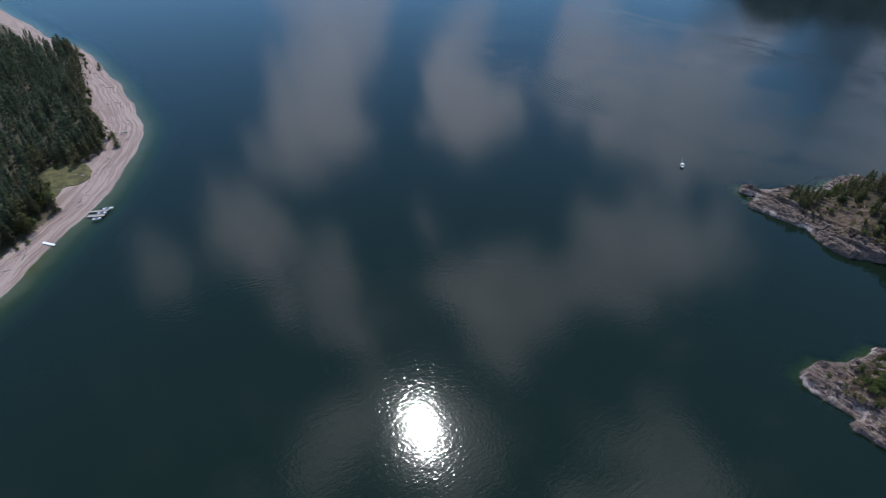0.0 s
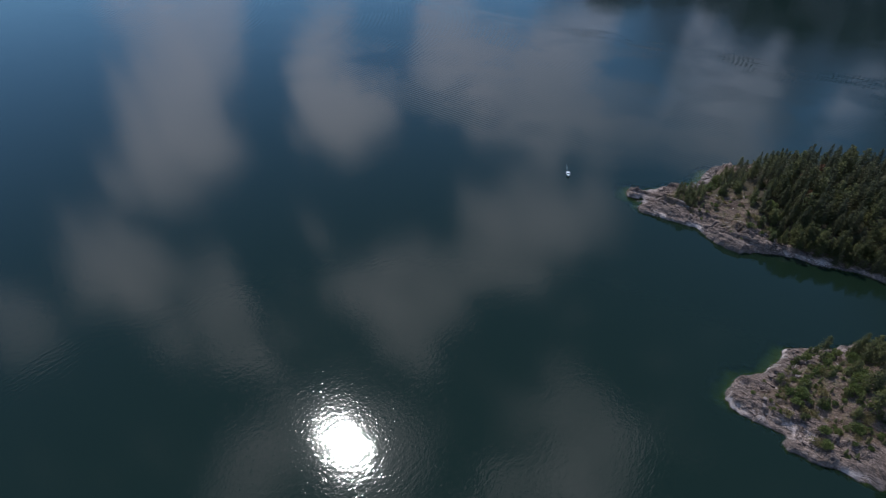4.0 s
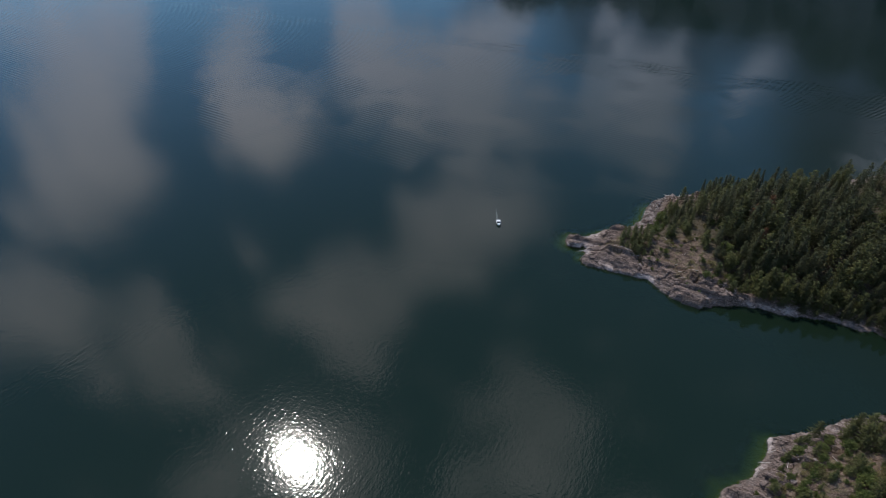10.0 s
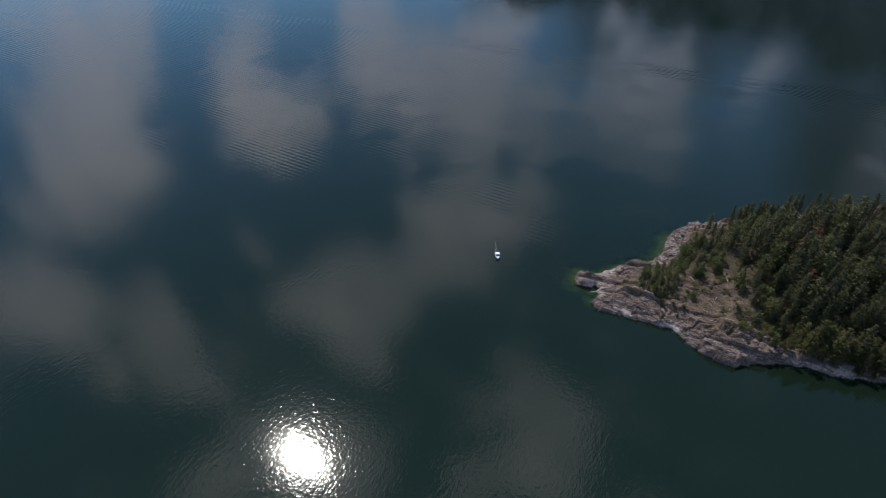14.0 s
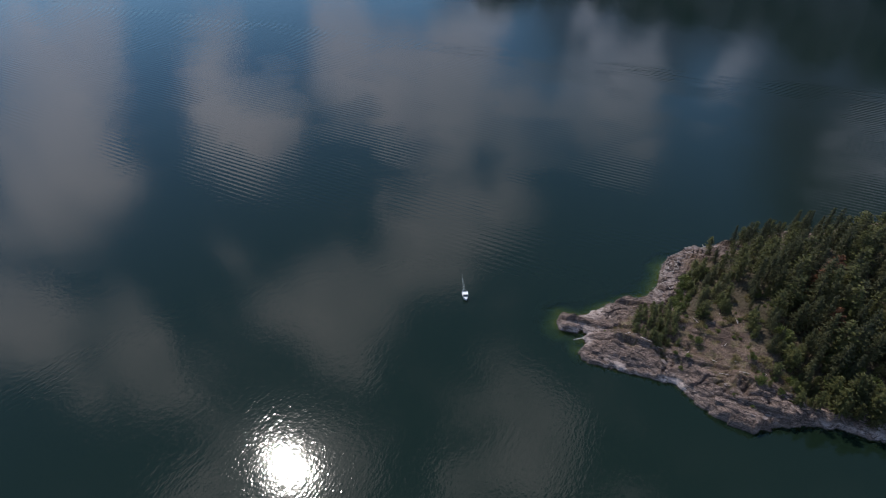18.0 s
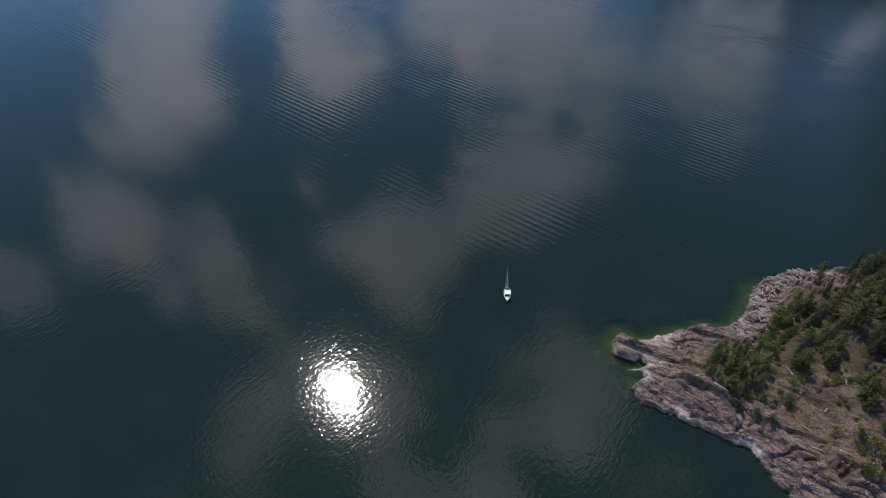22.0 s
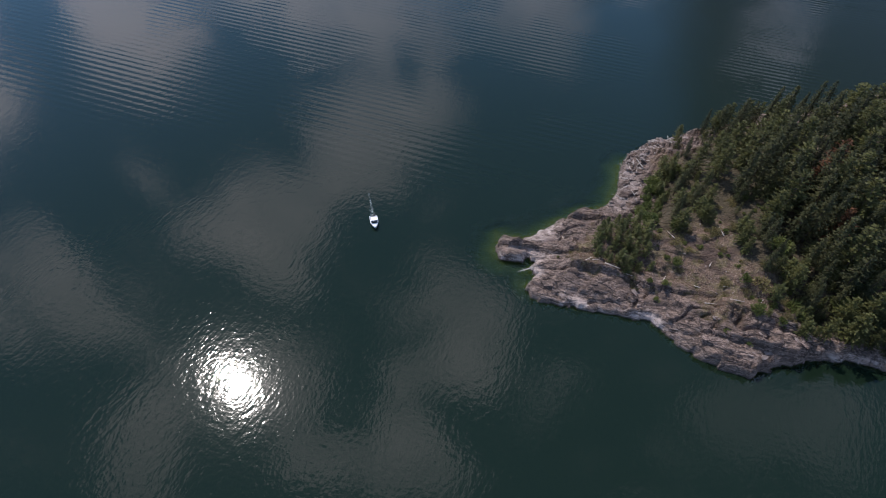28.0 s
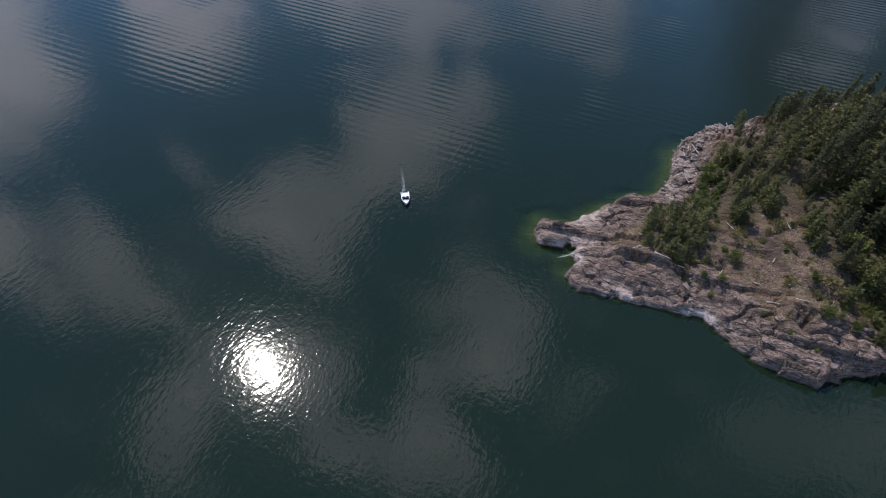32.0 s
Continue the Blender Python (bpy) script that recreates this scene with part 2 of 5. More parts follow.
def build_ground(name, shore_rock, shore_pale, soil, soil_pale, moss, gravel=False):
    """Land with the lake bed below it: rock or gravel at the shore, soil and dry grass inland, weed and a bed darkened
    for lost light under water.
    """
    m, tree, out = material(name)
    pos = place(tree)
    inland, wood = tree.nodes.new("ShaderNodeAttribute"), tree.nodes.new("ShaderNodeAttribute")
    inland.attribute_name, wood.attribute_name = "inland", "wood"
    inland, wood = inland.outputs["Fac"], wood.outputs["Fac"]
    z = tree.nodes.new("ShaderNodeSeparateXYZ")
    link(tree, pos, z.inputs[0])
    z = z.outputs["Z"]
    big = grain(tree, pos, 0.12, 4.0)
    mid = grain(tree, pos, 0.55, 6.0, 0.62)
    small = grain(tree, pos, 2.6, 6.0, 0.65)
    # bedding lines that run along the point
    beds = grain(tree, squeezed(tree, pos, (5.0, 1.3, 0.30), -52.0), 1.0, 6.0, 0.66, 0.5)
    streak = grain(tree, squeezed(tree, pos, (2.6, 0.42, 0.35), -52.0), 1.0, 6.0, 0.7, 0.6)
    tone = math_node(tree, "ADD", math_node(tree, "MULTIPLY", beds, 0.35), math_node(tree, "MULTIPLY", small, 0.25))
    tone = math_node(tree, "ADD", tone, math_node(tree, "MULTIPLY", streak, 0.4))

    def joints(long, short, wide, seed):
        """Dark joints between blocks of stone: 1 in the joint, 0 beside it."""
        warp = tree.nodes.new("ShaderNodeVectorMath")
        warp.operation = "MULTIPLY_ADD"
        n = node(tree, "ShaderNodeTexNoise", Scale=0.45, Detail=4.0)
        link(tree, pos, n.inputs["Vector"])
        link(tree, n.outputs["Color"], warp.inputs[0])
        warp.inputs[1].default_value = (1.6, 1.6, 1.6)
        link(tree, pos, warp.inputs[2])
        v = node(tree, "ShaderNodeTexVoronoi", Scale=1.0)
        v.feature = "DISTANCE_TO_EDGE"
        link(tree, squeezed(tree, warp.outputs[0], (long, short, short * 1.5), -52.0 + seed), v.inputs["Vector"])
        return ranged(tree, v.outputs["Distance"], 0.0, wide, 1.0, 0.0)

    if gravel:
        # storm lines of coarser stones that follow the waterline
        lines = grain(tree, squeezed(tree, pos, (30.0, 30.0, 0.22), 0.0), 1.0, 4.0, 0.6)
        tone = math_node(tree, "ADD", math_node(tree, "MULTIPLY", small, 0.4), math_node(tree, "MULTIPLY", lines, 0.6))
    rock = blend(tree, ranged(tree, tone, 0.43, 0.58), shore_rock, shore_pale)
    # lichen and rust streaks
    if not gravel:
        rock = blend(tree, ranged(tree, grain(tree, pos, 0.9, 5.0, 0.7, 1.2), 0.56, 0.72, 0.0, 0.55), rock, tuple(c * 0.55 for c in shore_rock))
        rock = blend(tree, ranged(tree, mid, 0.58, 0.75, 0.0, 0.5), rock, (0.17, 0.12, 0.09))
        rock = blend(tree, ranged(tree, grain(tree, pos, 0.28, 4.0, 0.6, 0.5), 0.50, 0.60, 0.0, 0.55), rock, blend(tree, small, (0.058, 0.043, 0.037), (0.115, 0.084, 0.070)))
        rock = blend(tree, ranged(tree, grain(tree, pos, 3.4, 4.0, 0.6), 0.58, 0.66, 0.0, 0.6), rock, (0.30, 0.25, 0.225))
        open_joint = math_node(tree, "MAXIMUM", math_node(tree, "MULTIPLY", joints(9.0, 2.0, 0.06, 0.0), ranged(tree, big, 0.32, 0.46)), math_node(tree, "MULTIPLY", joints(2.6, 0.8, 0.09, 9.0), ranged(tree, mid, 0.50, 0.62)))
        rock = blend(tree, math_node(tree, "MULTIPLY", open_joint, ranged(tree, streak, 0.34, 0.54, 0.5, 0.96)), rock, (0.040, 0.034, 0.032))
        who = tree.nodes.new("ShaderNodeObjectInfo").outputs["Random"]
        rock = blend(tree, ranged(tree, who, 0.3, 1.0, 0.0, 0.6, False), rock, blend(tree, small, (0.05, 0.04, 0.034), (0.13, 0.10, 0.08)))
    earth = blend(tree, ranged(tree, small, 0.35, 0.66), soil, soil_pale)
    earth = blend(tree, ranged(tree, grain(tree, pos, 0.30, 5.0, 0.65), 0.48, 0.62, 0.0, 0.7), earth, blend(tree, small, (0.085, 0.068, 0.030), (0.19, 0.155, 0.075)))
    earth = blend(tree, ranged(tree, grain(tree, pos, 3.6, 3.0, 0.6), 0.55, 0.62, 0.0, 0.7), earth, (0.27, 0.21, 0.17))
    earth = blend(tree, ranged(tree, grain(tree, pos, 1.5, 4.0, 0.65, 0.6), 0.53, 0.62, 0.0, 0.7), earth, (0.048, 0.036, 0.028))
    earth = blend(tree, ranged(tree, mid, 0.54, 0.67, 0.0, 0.8), earth, moss)
    earth = blend(tree, ranged(tree, big, 0.52, 0.66, 0.0, 0.7), earth, tuple(c * 0.8 for c in shore_rock))
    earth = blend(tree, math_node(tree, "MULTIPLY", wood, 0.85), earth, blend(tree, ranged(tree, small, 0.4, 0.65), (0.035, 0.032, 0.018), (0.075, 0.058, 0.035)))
    # the bleached band that the lake leaves along the waterline
    if not gravel:
        band = math_node(tree, "MULTIPLY", ranged(tree, z, 0.15, 0.45), ranged(tree, z, 2.9, 1.1))
        pale = math_node(tree, "ADD", math_node(tree, "MULTIPLY", tone, 0.6), math_node(tree, "MULTIPLY", grain(tree, pos, 0.22, 4.0, 0.6), 0.4))
        rock = blend(tree, math_node(tree, "MULTIPLY", band, math_node(tree, "MULTIPLY", ranged(tree, pale, 0.45, 0.53, 0.04, 0.95), ranged(tree, grain(tree, pos, 0.07, 3.0, 0.6), 0.48, 0.58, 0.1, 1.0))), rock, blend(tree, streak, (0.36, 0.285, 0.25), (0.58, 0.48, 0.43)))
        rock = blend(tree, ranged(tree, z, 0.42, 0.18, 0.0, 0.85), rock, (0.085, 0.07, 0.06))
    land = blend(tree, ranged(tree, math_node(tree, "ADD", inland, math_node(tree, "MULTIPLY", math_node(tree, "SUBTRACT", mid, 0.5), 1.6)), 0.3, 0.7), rock, earth)
    # under water: weed on the shelf, then colour darkened for light lost with depth
    weed = blend(tree, ranged(tree, mid, 0.35, 0.65), (0.042, 0.048, 0.011), (0.072, 0.072, 0.017))
    if gravel:
        weed = blend(tree, ranged(tree, mid, 0.35, 0.65), (0.085, 0.078, 0.045), (0.12, 0.105, 0.06))
    weed = blend(tree, ranged(tree, z, -0.15, -1.3 if gravel else -0.9), weed, (0.036, 0.048, 0.014))
    bed = blend(tree, ranged(tree, z, -0.8, -2.9), weed, DEEP)
    colour = blend(tree, ranged(tree, z, 0.02, -0.12), land, bed)
    height = math_node(tree, "ADD", math_node(tree, "MULTIPLY", beds, 1.0), math_node(tree, "MULTIPLY", small, 0.5))
    if not gravel:
        height = math_node(tree, "ADD", math_node(tree, "ADD", height, math_node(tree, "MULTIPLY", streak, 0.8)), math_node(tree, "MULTIPLY", open_joint, -0.8))
    p = surface(tree, out, colour, 0.9, height, 0.8, 0.34 if not gravel else 0.1)
    link(tree, ranged(tree, z, -0.2, 0.1, 0.0, 0.2), p.inputs["Specular IOR Level"])
    return m


def build_water():
    m, tree, out = material("lake_water")
    pos = place(tree)

    def crest(turn, long, short, detail=1.5, distort=0.25):
        """Ripples whose crests run along the given turn; their height is in units of about one tenth."""
        return grain(tree, squeezed(tree, pos, (long, short, short), turn), 1.0, detail, 0.45, distort)

    def along(nx, ny):
        n = tree.nodes.new("ShaderNodeVectorMath")
        n.operation = "DOT_PRODUCT"
        link(tree, pos, n.inputs[0])
        n.inputs[1].default_value = (nx, ny, 0)
        return n.outputs["Value"]

    def times(a, b):
        return math_node(tree, "MULTIPLY", a, b)

    patch = grain(tree, pos, 0.013, 3.0, 0.55, 0.5)
    gust = ranged(tree, grain(tree, pos, 0.021, 3.0, 0.5, 0.6), 0.36, 0.64, 0.88, 1.1)
    chop = times(crest(25.0, 1.7, 0.60), ranged(tree, patch, 0.40, 0.56, 0.3, 1.1))
    chop = math_node(tree, "ADD", chop, times(crest(54.0, 1.4, 0.62), ranged(tree, patch, 0.60, 0.42, 0.3, 1.1)))
    swell = math_node(tree, "ADD", times(crest(34.0, 4.2, 1.35, 1.2), 1.3), times(crest(-52.0, 1.7, 1.0, 1.2), 0.85))
    chop = math_node(tree, "ADD", chop, times(swell, ranged(tree, grain(tree, pos, 0.03, 2.0), 0.38, 0.56, 0.6, 1.2)))
    # scattered steeper wavelets that throw single sparks
    fine = times(grain(tree, pos, 1.9, 1.5, 0.5, 0.3), ranged(tree, grain(tree, pos, 0.55, 2.0), 0.52, 0.72, 0.15, 1.0))
    # the wash of a boat long gone: straight crests that cross the open lake
    wave = node(tree, "ShaderNodeTexWave", Scale=0.314, Distortion=2.2, Detail=1.5)
    wave.wave_type, wave.bands_direction = "BANDS", "Y"
    wave.inputs["Detail Scale"].default_value = 0.5
    link(tree, squeezed(tree, pos, (45.0, 2.9, 2.9), -55.0), wave.inputs["Vector"])
    off = along(0.74, 0.67)
    train = times(ranged(tree, off, -5.0, 45.0), ranged(tree, off, 300.0, 268.0))
    train = times(train, ranged(tree, grain(tree, pos, 0.022, 2.0, 0.5, 0.4), 0.40, 0.58, 0.1, 1.0))
    lines = times(ranged(tree, off, 250.0, 262.0), ranged(tree, off, 288.0, 278.0))
    train = math_node(tree, "ADD", train, times(times(lines, ranged(tree, grain(tree, squeezed(tree, pos, (40.0, 6.0, 6.0), -48.0), 1.0, 4.0, 0.6, 1.0), 0.46, 0.60)), 0.8))
    rise = times(math_node(tree, "ADD", times(chop, CHOP), times(fine, 0.016)), gust)
    rise = math_node(tree, "ADD", rise, times(times(wave.outputs["Fac"], train), 0.034))
    bump = node(tree, "ShaderNodeBump", Strength=1.0, Distance=1.0)
    link(tree, rise, bump.inputs["Height"])
    gloss = node(tree, "ShaderNodeBsdfAnisotropic", Roughness=0.062)
    link(tree, bump.outputs[0], gloss.inputs["Normal"])
    clear = node(tree, "ShaderNodeBsdfTransparent")
    clear.inputs["Color"].default_value = (0.80, 0.96, 0.92, 1.0)
    fres = node(tree, "ShaderNodeFresnel", IOR=1.333)
    link(tree, bump.outputs[0], fres.inputs["Normal"])
    # the bed shows through over the shelves; farther out the water itself gives back a little green light
    body = node(tree, "ShaderNodeBsdfDiffuse")
    shelf = tree.nodes.new("ShaderNodeAttribute")
    shelf.attribute_name = "shelf"
    link(tree, blend(tree, shelf.outputs["Fac"], BODY, tuple(2.2 * c for c in BODY)), body.inputs["Color"])
    under = tree.nodes.new("ShaderNodeMixShader")
    link(tree, shelf.outputs["Fac"], under.inputs[0])
    link(tree, body.outputs[0], under.inputs[1])
    link(tree, clear.outputs[0], under.inputs[2])
    mix = tree.nodes.new("ShaderNodeMixShader")
    link(tree, fres.outputs[0], mix.inputs[0])
    link(tree, under.outputs[0], mix.inputs[1])
    link(tree, gloss.outputs[0], mix.inputs[2])
    link(tree, mix.outputs[0], out.inputs["Surface"])
    return m


def build_foliage(name, dark, pale):
    m, tree, out = material(name)
    tc = tree.nodes.new("ShaderNodeTexCoord").outputs["Object"]
    who = tree.nodes.new("ShaderNodeObjectInfo").outputs["Random"]
    leaf = tree.nodes.new("ShaderNodeNewGeometry").outputs["Random Per Island"]
    f = math_node(tree, "ADD", math_node(tree, "MULTIPLY", leaf, 0.45), math_node(tree, "MULTIPLY", who, 0.35))
    f = math_node(tree, "ADD", f, math_node(tree, "MULTIPLY", grain(tree, tc, 0.8, 3.0), 0.35))
    colour = blend(tree, ranged(tree, f, 0.25, 0.95), dark, pale)
    d = node(tree, "ShaderNodeBsdfPrincipled", Roughness=0.62)
    d.inputs["Specular IOR Level"].default_value = 0.25
    link(tree, colour, d.inputs["Base Color"])
    t = tree.nodes.new("ShaderNodeBsdfTranslucent")
    link(tree, colour, t.inputs["Color"])
    mix = node(tree, "ShaderNodeMixShader")
    mix.inputs[0].default_value = 0.36
    link(tree, d.outputs[0], mix.inputs[1])
    link(tree, t.outputs[0], mix.inputs[2])
    link(tree, mix.outputs[0], out.inputs["Surface"])
    return m


CHOP = 0.0152
# bed colour at depth, with the water's absorption painted in
DEEP = (0.0150, 0.0300, 0.0200)
BODY = (0.0066, 0.0140, 0.0080)
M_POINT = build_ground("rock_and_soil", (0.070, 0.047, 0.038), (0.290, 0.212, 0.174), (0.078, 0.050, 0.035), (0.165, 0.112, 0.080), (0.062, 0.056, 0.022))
M_BEACH = build_ground("beach_gravel", (0.235, 0.168, 0.142), (0.360, 0.280, 0.240), (0.09, 0.075, 0.045), (0.15, 0.12, 0.075), (0.06, 0.07, 0.025), gravel=True)
M_WATER = build_water()
M_BARK = plain("bark", (0.11, 0.085, 0.065), 0.9, vary=0.35, scale=5)
M_DRIFT = plain("bleached_driftwood", (0.36, 0.31, 0.27), 0.85, vary=0.3, scale=4)
M_FIR = build_foliage("fir_needles", (0.043, 0.048, 0.021), (0.092, 0.092, 0.036))
# fir needles made paler and bluer: distance haze put into the colour
M_FAR = build_foliage("hazed_fir_needles", (0.050, 0.068, 0.037), (0.096, 0.116, 0.056))
M_PINE = build_foliage("pine_needles", (0.051, 0.056, 0.019), (0.118, 0.117, 0.036))
M_YOUNG = build_foliage("young_needles", (0.066, 0.074, 0.025), (0.145, 0.146, 0.050))
M_LEAF = build_foliage("shrub_leaves", (0.055, 0.075, 0.018), (0.15, 0.165, 0.045))
M_DRY = build_foliage("dry_scrub", (0.10, 0.085, 0.035), (0.22, 0.18, 0.075))
M_RUST = build_foliage("dead_needles", (0.09, 0.04, 0.018), (0.18, 0.085, 0.04))
M_STONE = plain("loose_stone", (0.20, 0.155, 0.135), 0.9, vary=0.35, scale=1.5)
M_WHITE = plain("white_gelcoat", (0.78, 0.78, 0.77), 0.3, vary=0.04)
M_GLASS = plain("tinted_windscreen", (0.02, 0.025, 0.03), 0.08, vary=0.1)
M_BLACK = plain("black_plastic", (0.03, 0.03, 0.032), 0.45)
M_METAL = plain("brushed_metal", (0.55, 0.56, 0.58), 0.35, metal=0.9)
M_PLANK = plain("weathered_planks", (0.36, 0.33, 0.30), 0.85, vary=0.25)
M_GREY = plain("grey_hull", (0.30, 0.32, 0.34), 0.4)
M_LAWN = plain("mown_lawn", (0.088, 0.080, 0.028), 0.9, vary=0.4, scale=0.25)
M_FOAM = plain("foam", (0.30, 0.35, 0.34), 0.9, vary=0.15)

# ---------------------------------------------------------------- land
def hashed(ix, iy, seed):
    n = (ix.astype(np.int64) * 374761393 + iy.astype(np.int64) * 668265263 + seed * 974634777) & 0x7FFFFFFF
    n = ((n ^ (n >> 13)) * 1274126177) & 0x7FFFFFFF
    return ((n ^ (n >> 16)) & 0xFFFF) / 65535.0


def lattice(x, y, seed=0):
    x, y = np.asarray(x, float), np.asarray(y, float)
    ix, iy = np.floor(x), np.floor(y)
    fx, fy = x - ix, y - iy
    fx, fy = fx * fx * (3 - 2 * fx), fy * fy * (3 - 2 * fy)
    a, b = hashed(ix, iy, seed), hashed(ix + 1, iy, seed)
    c, d = hashed(ix, iy + 1, seed), hashed(ix + 1, iy + 1, seed)
    return (a + (b - a) * fx) * (1 - fy) + (c + (d - c) * fx) * fy - 0.5


def fbm(x, y, scale, octaves=4, seed=0, gain=0.5):
    total, amp, f = 0.0, 1.0, 1.0 / scale
    for o in range(octaves):
        total = total + amp * lattice(np.asarray(x) * f + 17.3 * o, np.asarray(y) * f - 9.1 * o, seed + o)
        amp, f = amp * gain, f * 2.03
    return total


def cells(x, y, seed=0):
    """Broken blocks: a random share for the block at each place, how near its border is, and how far its middle lies off."""
    x, y = np.asarray(x, float), np.asarray(y, float)
    ix, iy = np.floor(x), np.floor(y)
    best, next_best, share = np.full(x.shape, 9.0), np.full(x.shape, 9.0), np.zeros(x.shape)
    off_x, off_y = np.zeros(x.shape), np.zeros(x.shape)
    for dx in (-1, 0, 1):
        for dy in (-1, 0, 1):
            jx, jy = ix + dx, iy + dy
            ax, ay = x - jx - 0.15 - 0.7 * hashed(jx, jy, seed), y - jy - 0.15 - 0.7 * hashed(jx, jy, seed + 5)
            d = np.hypot(ax, ay)
            nearer = d < best
            next_best = np.where(nearer, best, np.minimum(next_best, d))
            share = np.where(nearer, hashed(jx, jy, seed + 9), share)
            off_x, off_y = np.where(nearer, ax, off_x), np.where(nearer, ay, off_y)
            best = np.where(nearer, d, best)
    return share - 0.5, next_best - best, off_x, off_y


def step(v, a, b):
    t = np.clip((v - a) / (b - a), 0, 1)
    return t * t * (3 - 2 * t)


def inside_by(x, y, shore):
    """Distance to the shoreline: positive on land, negative on the lake."""
    x, y = np.asarray(x, float), np.asarray(y, float)
    near, odd = np.full(x.shape, 1e9), np.zeros(x.shape, bool)
    for (ax, ay), (bx, by) in zip(shore, shore[1:] + shore[:1]):
        dx, dy = bx - ax, by - ay
        t = np.clip(((x - ax) * dx + (y - ay) * dy) / (dx * dx + dy * dy), 0, 1)
        near = np.minimum(near, (x - ax - t * dx) ** 2 + (y - ay - t * dy) ** 2)
        if ay != by:
            odd ^= ((ay > y) != (by > y)) & (x < ax + (y - ay) * dx / dy)
    return np.sqrt(near) * np.where(odd, 1, -1)


NORTH_SHORE = [(420, -75), (300, -48), (200, -24), (150, -15), (115, -2), (94, 4.5), (80, 6.5), (68, 8.2), (60, 8.2), (55, 5.6), (49.5, 1), (43.5, -3), (37, -4.8),
               (32, -5), (28, -2.8), (20, -2.7), (14, -2.4), (9, -1.5), (7, -1.2), (3, 2.4), (-0.6, 0.4), (-1.7, -2.6), (-0.4, -4.7), (4.5, -7.2),
               (5.5, -9), (1.8, -10.2), (1.8, -13), (-3.3, -15.2), (-4.2, -16.8), (-2.7, -20.2)]
SOUTH_SHORE = [(0.7, -24.3), (7.5, -29.6), (11.6, -34), (15, -39.2), (15.6, -45), (17.2, -50.3), (18.7, -55.2), (21.2, -59.3), (23.3, -62.3), (30.5, -64.5),
               (36.5, -67.3), (46.8, -73), (53, -80.5), (60.6, -86.3), (68.6, -93.5), (71.5, -99), (77, -103), (79, -110), (84, -120), (78, -131), (60, -134)]
NEAR_SHORE = [(39.5, -130), (24, -125.6), (11.7, -124), (-3.5, -120.1), (-7, -122.3), (-11, -124), (-15, -126), (-21.5, -128.2), (-27, -127.4), (-31, -126),
              (-35.6, -128.6), (-41.3, -132.5), (-42, -136), (-40.5, -139.8), (-37.5, -144.2), (-34, -148), (-31, -151), (-27, -152.3), (-34.9, -153),
              (-35, -155.5), (-32, -159.5), (-29, -163), (-20, -172), (0, -190), (60, -225), (420, -260)]
POINT_SHORE = NORTH_SHORE + SOUTH_SHORE + NEAR_SHORE
BEACH_SHORE = [(-900, 700), (-720, 520), (-640, 395), (-598, 349), (-568, 325), (-531, 284), (-502, 266), (-467, 233), (-434, 189), (-411, 159), (-390, 127),
               (-373, 98), (-365, 80), (-361, 60), (-358, 36), (-357, 13), (-357.4, -7), (-358.5, -17), (-361, -29), (-362.3, -41), (-364, -56), (-365.5, -68),
               (-368, -80), (-380, -130), (-410, -230), (-900, -420)]

# the wood on the long point
WOOD = [(57, -8), (50, -12), (40, -18), (33, -24), (36, -29), (43, -28), (51, -33), (45, -39), (42, -43), (43, -49), (44, -56), (44, -64), (52, -74),
        (62, -84), (75, -97), (100, -112), (180, -120), (230, -60), (190, -38), (150, -24), (112, -11), (92, -10), (78, -6), (66, -6)]


